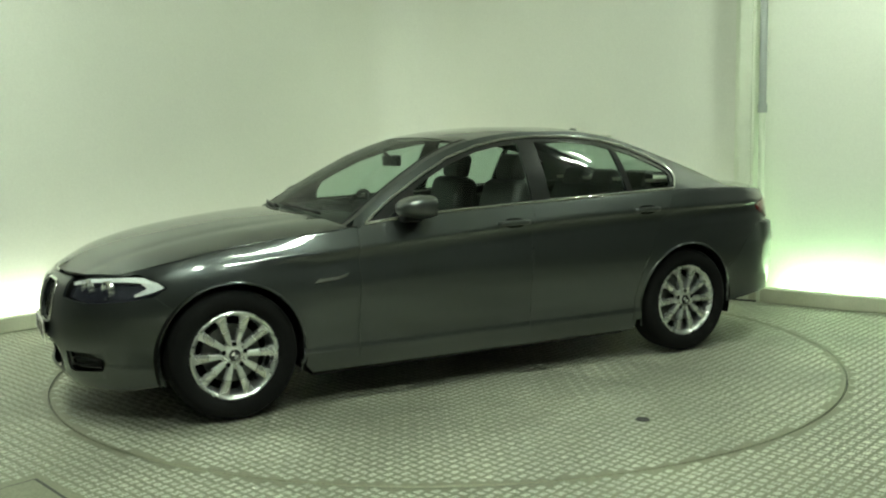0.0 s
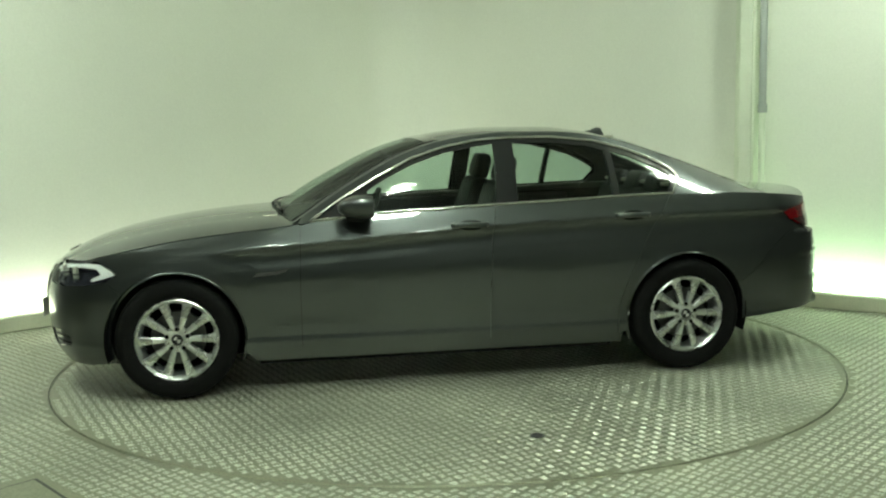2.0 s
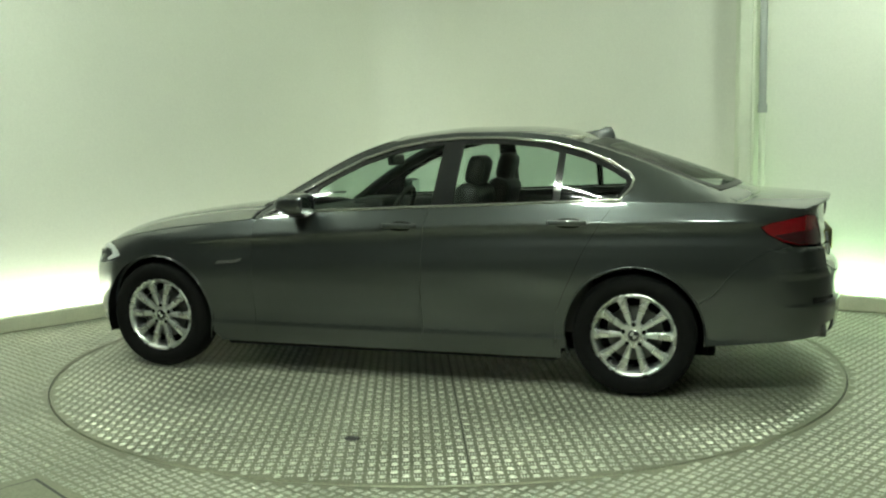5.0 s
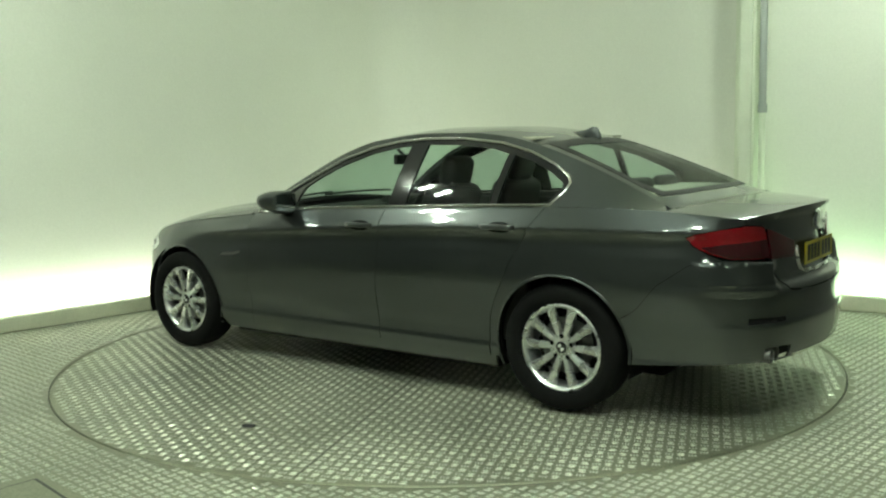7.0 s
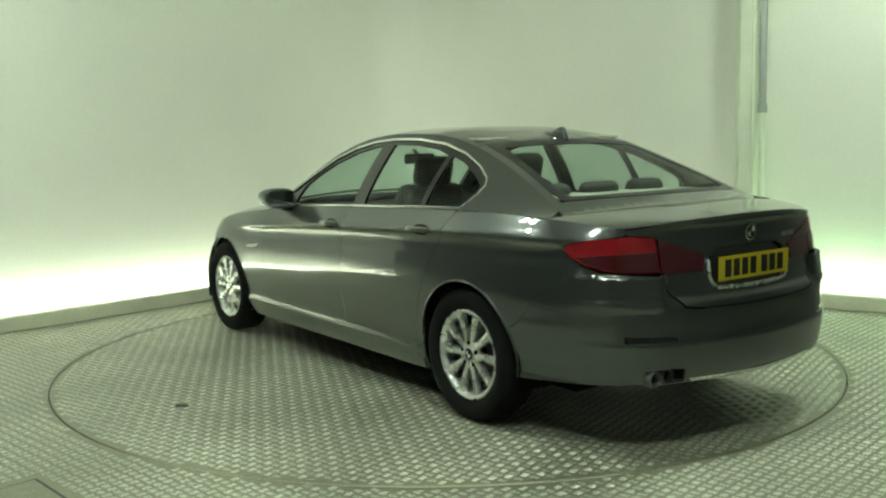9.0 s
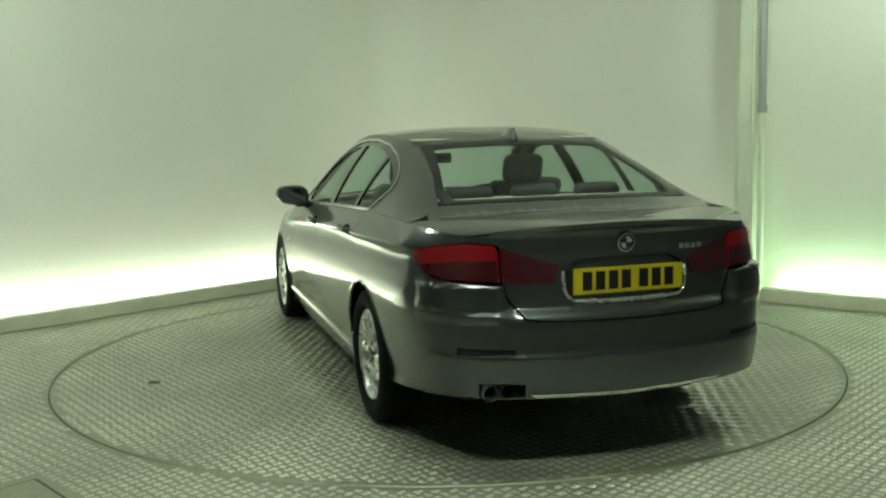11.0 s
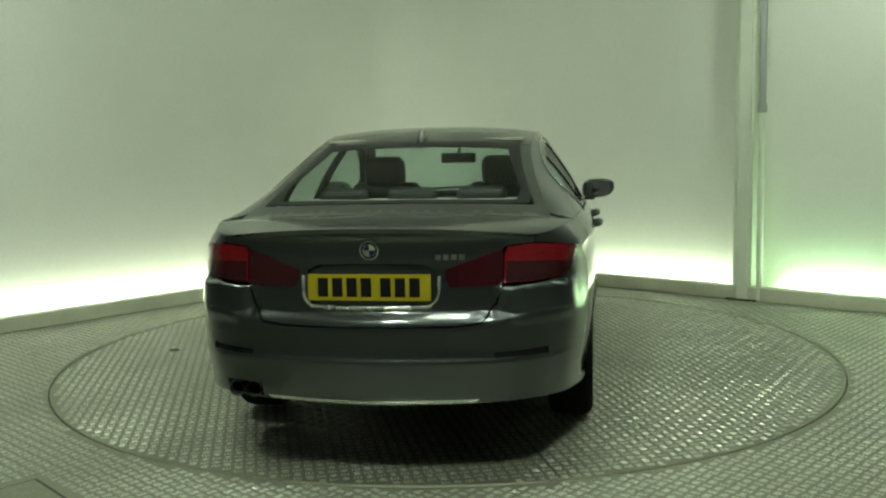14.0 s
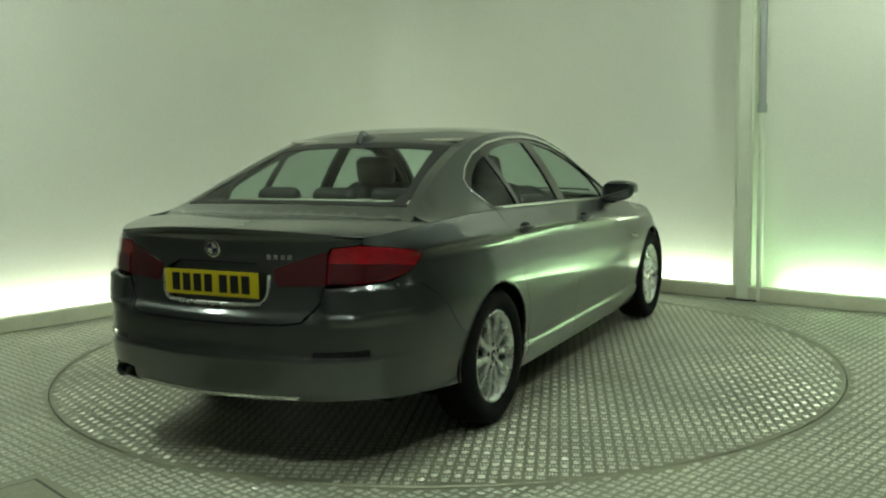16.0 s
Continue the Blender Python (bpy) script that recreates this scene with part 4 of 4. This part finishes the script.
def rounded(name, lo, hi, r, material, parent, label="", m=None, taper=1.0):
    bm = bmesh.new()
    box(bm, lo, hi, 0)
    bmesh.ops.bevel(bm, geom=list(bm.edges), offset=r, segments=4, affect="EDGES", profile=0.5)
    if taper != 1.0:
        for v in bm.verts:
            k = (v.co.z - lo[2]) / (hi[2] - lo[2])
            cy = (lo[1] + hi[1]) / 2
            v.co.y = cy + (v.co.y - cy) * (1 + (taper - 1) * k)
    if m is not None:
        bmesh.ops.transform(bm, matrix=m, verts=bm.verts)
    return part(name, bm, material, parent, label, smooth=True)


for y in (0.37, -0.37):
    st = rounded("front_seat", (-0.30, y - 0.26, 0.36), (0.28, y + 0.26, 0.56), 0.06, LEATHER, car, "black leather front seat")
    rounded("seat_back", (-0.07, y - 0.26, 0), (0.09, y + 0.26, 0.66), 0.065, LEATHER, st, m=Matrix.Translation((-0.30, 0, 0.50)) @ Matrix.Rotation(radians(-17), 4, "Y"), taper=0.86)
    rounded("headrest", (-0.055, y - 0.130, 0.645), (0.055, y + 0.130, 0.830), 0.05, LEATHER, st, m=Matrix.Translation((-0.30, 0, 0.50)) @ Matrix.Rotation(radians(-15), 4, "Y"))
    for dy in (-0.06, 0.06):
        sweep("headrest_post", [(-0.465, y + dy, 1.08), (-0.485, y + dy, 1.17)], 0.014, 0.014, ALLOY_DARK, st)
rb = rounded("rear_bench", (-1.25, -0.66, 0.36), (-0.75, 0.66, 0.56), 0.06, LEATHER, car, "black leather rear bench")
rounded("bench_back", (-0.08, -0.66, 0), (0.08, 0.66, 0.62), 0.06, LEATHER, rb, m=Matrix.Translation((-1.28, 0, 0.48)) @ Matrix.Rotation(radians(-24), 4, "Y"), taper=0.88)
for y in (0.36, 0.0, -0.36):
    rounded("bench_headrest", (-0.045, y - 0.13, 0.59), (0.045, y + 0.13, 0.735), 0.04, LEATHER, rb, m=Matrix.Translation((-1.26, 0, 0.48)) @ Matrix.Rotation(radians(-22), 4, "Y"))
skin("parcel_shelf", lambda x, y: Vector((x, y, 1.108)), [(-1.48, -0.58), (-1.48, 0.58), (-1.90, 0.60), (-1.90, -0.60)], SHELF_CLOTH, car, "pale grey cloth parcel shelf", rim=0.02, step=0.1)
rounded("dashboard", (0.42, -0.76, 0.60), (0.90, 0.76, 0.965), 0.10, LEATHER, car, "black dashboard")
rounded("instrument_hood", (0.36, -0.58, 0.88), (0.60, -0.18, 1.005), 0.05, LEATHER, car, "black instrument hood")
rounded("cabin_floor", (-1.2, -0.76, 0.27), (0.95, 0.76, 0.31), 0.01, LINER, car, "dark cabin carpet")
rounded("centre_console", (-0.35, -0.11, 0.30), (0.6, 0.11, 0.62), 0.04, LEATHER, car, "black centre console")
for sg in (1, -1):
    ya, yb = sorted((0.77 * sg, 0.83 * sg))
    rounded("door_lining", (-1.25, ya, 0.32), (0.75, yb, 0.985), 0.025, LEATHER, car, "black door lining")
wheel_pts = []
for k in range(28):
    a = 2 * math.pi * k / 28
    wheel_pts.append(Vector((0.30, -0.38, 0.90)) + Matrix.Rotation(radians(-24), 3, "Y") @ Vector((0, 0.185 * math.cos(a), 0.185 * math.sin(a))))
sw = sweep("steering_wheel", wheel_pts, 0.032, 0.032, LEATHER, car, "black leather steering wheel", closed=True, seg=8)
rounded("steering_boss", (0.285, -0.45, 0.85), (0.335, -0.31, 0.95), 0.02, LEATHER, sw)
for a in (0, 180, 270):
    p = Vector((0.30, -0.38, 0.90)) + Matrix.Rotation(radians(-24), 3, "Y") @ Vector((0, 0.18 * math.cos(radians(a)), 0.18 * math.sin(radians(a))))
    sweep("wheel_arm", [(0.31, -0.38, 0.90), p], 0.03, 0.02, LEATHER, sw)
im = rounded("inside_mirror", (0.17, -0.12, 1.24), (0.205, 0.12, 1.31), 0.014, BLACK_TRIM, car, "black inside mirror")
sweep("mirror_stalk", [(0.20, 0, 1.30), (0.255, 0, 1.338)], 0.025, 0.025, BLACK_TRIM, im)
rounded("roof_lining", (-1.15, -0.54, 1.395), (-0.1, 0.54, 1.41), 0.005, SHELF_CLOTH, car, "pale grey roof lining")


# ---- tread relief: groups of raised bars, turned by a quarter from cell to cell ----
CELL = 0.050


def tread(name, keep, turn, parent, x0, x1, y0, y1):
    """Raised bars over an area. keep says whether a cell's middle is covered."""
    verts, faces = [], []
    ct, st = math.cos(radians(turn)), math.sin(radians(turn))
    rng = random.Random(7)
    hl, hw, ht = 0.0195, 0.0048, 0.0026
    shape = [(-hl, 0, 0), (-hl * 0.45, -hw, 0), (hl * 0.45, -hw, 0), (hl, 0, 0), (hl * 0.45, hw, 0), (-hl * 0.45, hw, 0), (-hl * 0.5, 0, ht), (hl * 0.5, 0, ht)]
    polys = [(0, 1, 6), (1, 2, 7, 6), (2, 3, 7), (3, 4, 7), (4, 5, 6, 7), (5, 0, 6)]
    for i in range(int(x0 / CELL), int(x1 / CELL)):
        for j in range(int(y0 / CELL), int(y1 / CELL)):
            cx, cy = (i + 0.5) * CELL, (j + 0.5) * CELL
            wx, wy = cx * ct - cy * st, cx * st + cy * ct
            if not keep(wx, wy):
                continue
            odd = (i + j) % 2
            for k in (-1, 0, 1):
                n0 = len(verts)
                lean, worn = rng.uniform(-0.10, 0.10), rng.uniform(0.7, 1.1)
                for x, y, z in shape:
                    x, y, z = x * worn, y + k * 0.0135 + x * lean, z * worn
                    x, y = (x, y) if odd else (-y, x)
                    x, y = cx + x, cy + y
                    verts.append((x * ct - y * st, x * st + y * ct, z))
                faces += [tuple(n0 + q for q in p) for p in polys]
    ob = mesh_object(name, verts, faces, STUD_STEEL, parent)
    return ob


HATCH = Vector((-1.776, -2.296, 0))
HA, HB = Vector((-0.66, -0.75, 0)).normalized(), Vector((0.69, -0.72, 0)).normalized()


def on_hatch(x, y, grow=0.02):
    d = Vector((x, y, 0)) - HATCH
    a, b = d.dot(HA), d.dot(HB)
    return -grow < a < 0.7 + grow and -grow < b < 0.7 + grow


def inside_bay(x, y):
    d = Vector((x, y, 0)) - CORNER
    return d.dot(inward_of(LEFT_DIR)) > 0.03 and d.dot(inward_of(RIGHT_DIR)) > 0.03


def floor_cell(x, y):
    return math.hypot(x, y) > TABLE_R + 0.028 and inside_bay(x, y) and -4.6 < y and abs(x) < 4.3 and not on_hatch(x, y, 0.05)


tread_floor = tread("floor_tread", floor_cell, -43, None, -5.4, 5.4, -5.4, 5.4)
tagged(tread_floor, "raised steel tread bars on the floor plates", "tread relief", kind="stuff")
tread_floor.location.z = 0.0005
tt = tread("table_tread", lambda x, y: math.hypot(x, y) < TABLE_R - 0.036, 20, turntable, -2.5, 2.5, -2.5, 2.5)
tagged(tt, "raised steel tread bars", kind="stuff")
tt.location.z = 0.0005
bm = bmesh.new()
turned(bm, [(TABLE_R - 0.016, 0.0), (TABLE_R - 0.015, 0.003), (TABLE_R - 0.008, 0.003), (TABLE_R - 0.005, 0.0)], 160, Matrix.Rotation(radians(90), 4, "X"))
bmesh.ops.recalc_face_normals(bm, faces=bm.faces)
part("edge_ring", bm, PLATE_STEEL, turntable, "plain steel edge ring")
_eye = pose(0, 0, 0, 0, 0, 93.6) @ Vector((1.885, 0, 0.003))
bm = bmesh.new()
turned(bm, [(0.0005, -0.0), (0.024, 0.0), (0.026, 0.004), (0.034, 0.004), (0.036, 0.0)], 20, Matrix.Translation(_eye) @ Matrix.Rotation(radians(90), 4, "X"))
part("lifting_eye", bm, DARK_STEEL, turntable, "dark lifting eye")
for k in range(4):
    a = radians(20 + 90 * k)
    d = Vector((math.cos(a), math.sin(a), 0))
    n = Vector((-d.y, d.x, 0)) * 0.0022
    vs = [d * 0.02 + n, d * (TABLE_R - 0.04) + n, d * (TABLE_R - 0.04) - n, d * 0.02 - n]
    mesh_object("plate_joint", [(v.x, v.y, 0.0012) for v in vs], [(0, 1, 2, 3)], DARK_STEEL, turntable, "dark joint between plates")
# dark gap round the table and under it
bm = bmesh.new()
turned(bm, [(TABLE_R - 0.02, -0.02), (TABLE_R + 0.02, -0.02)], 160, Matrix.Rotation(radians(90), 4, "X"))
tagged(part("table_gap", bm, DARK_STEEL), "dark gap round the turntable", "gap", kind="structure")

# access hatch in the floor
hatch = new("floor_hatch")
tagged(hatch, "square steel access hatch with a dark edge in the floor", "hatch")


def hatch_quad(name, a0, a1, b0, b1, z, material, label=""):
    ps = [HATCH + HA * a + HB * b for a, b in ((a0, b0), (a1, b0), (a1, b1), (a0, b1))]
    bm = bmesh.new()
    lo = [bm.verts.new((p.x, p.y, 0.0)) for p in ps]
    hi = [bm.verts.new((p.x, p.y, z)) for p in ps]
    bm.faces.new(hi)
    for k in range(4):
        bm.faces.new((lo[k], lo[(k + 1) % 4], hi[(k + 1) % 4], hi[k]))
    bmesh.ops.recalc_face_normals(bm, faces=bm.faces)
    return part(name, bm, material, hatch, label)


hatch_quad("hatch_gap", -0.012, 0.70, -0.012, 0.70, 0.002, DARK_STEEL, "dark hatch edge")
hatch_quad("hatch_plate", 0.006, 0.70, 0.006, 0.70, 0.006, PLATE_STEEL)

# ---- column, pipe and pilaster on the right wall ----
RIN = inward_of(RIGHT_DIR)
column = new("column")
tagged(column, "pale green-white boxed steel column against the wall", "column")
run_box("shaft", CORNER + RIGHT_DIR * 3.625, RIGHT_DIR, 0.168, RIN, 0.02, KERB_W + TROUGH, 0.0, HIGH, COLUMN_PAINT, column, bevel=0.006)
run_box("flange", CORNER + RIGHT_DIR * 3.675, RIGHT_DIR, 0.10, RIN, -0.012, 0.017, 0.0, HIGH, COLUMN_PAINT, column, bevel=0.005)
run_box("rib", CORNER + RIGHT_DIR * 3.555, RIGHT_DIR, 0.065, RIN, KERB_W + TROUGH - 0.05, KERB_W + TROUGH - 0.002, 0.0, HIGH, COLUMN_PAINT, column, bevel=0.004)
run_box("foot_plate", CORNER + RIGHT_DIR * 3.59, RIGHT_DIR, 0.26, RIN, -0.035, 0.018, 0.0, 0.012, DARK_STEEL, column)


def post(name, along, depth, r, z0, z1, material, parent, label=""):
    p = CORNER + RIGHT_DIR * along - RIN * depth
    bm = bmesh.new()
    vs = turned(bm, [(0.0005, z0), (r, z0), (r, z1), (0.0005, z1)], 20, Matrix.Translation((p.x, p.y, 0)) @ Matrix.Rotation(radians(90), 4, "X") @ Matrix.Scale(-1, 4, (0, 1, 0)))
    for v in vs:
        v.co.z = abs(v.co.z)
    bmesh.ops.recalc_face_normals(bm, faces=bm.faces)
    return part(name, bm, material, parent, label, smooth=True)


conduit = new("conduit")
tagged(conduit, "grey cable conduit running down beside the column", "conduit")
post("upper_pipe", 3.860, 0.02, 0.030, 1.62, HIGH, PIPE_GREY, conduit, "grey upper pipe")
post("coupling", 3.860, 0.02, 0.038, 1.57, 1.64, PIPE_GREY, conduit, "grey coupling")
post("lower_pipe", 3.860, 0.02, 0.026, 0.005, 1.57, COLUMN_PAINT, conduit, "pale lower pipe")

# ---- ceiling lights: twin-tube fittings ----


def ceiling_light(x, y, turn):
    ob = new("ceiling_light")
    tagged(ob, "twin-bar white floodlight on the ceiling", "ceiling light", group="ceiling lights")
    bm = bmesh.new()
    box(bm, (-0.28, -0.19, -0.06), (0.28, 0.19, 0.0), 0.01)
    part("tray", bm, COLUMN_PAINT, ob, "white metal tray")
    for d in (-0.13, 0.13):
        bm = bmesh.new()
        box(bm, (-0.24, d - 0.03, -0.085), (0.24, d + 0.03, -0.062), 0.008)
        part("lamp_bar", bm, LED_BLUE, ob, "glowing white lamp bar")
    ob.matrix_basis = pose(x, y, HIGH, 0, 0, turn)
    return ob


for x, y in ((-0.9, -4.4), (0.9, -4.4), (0.0, -2.2), (-3.2, -0.9), (3.0, -0.2)):
    ceiling_light(x, y, 0)


def motions():
    times = [k * 1.0 for k in range(17)]
    walk(turntable, [(t, table_pose(t)) for t in times])
    walk(car, [(t, table_pose(t) @ pose(CAR_X, CAR_Y, 0.006)) for t in times])


motions()
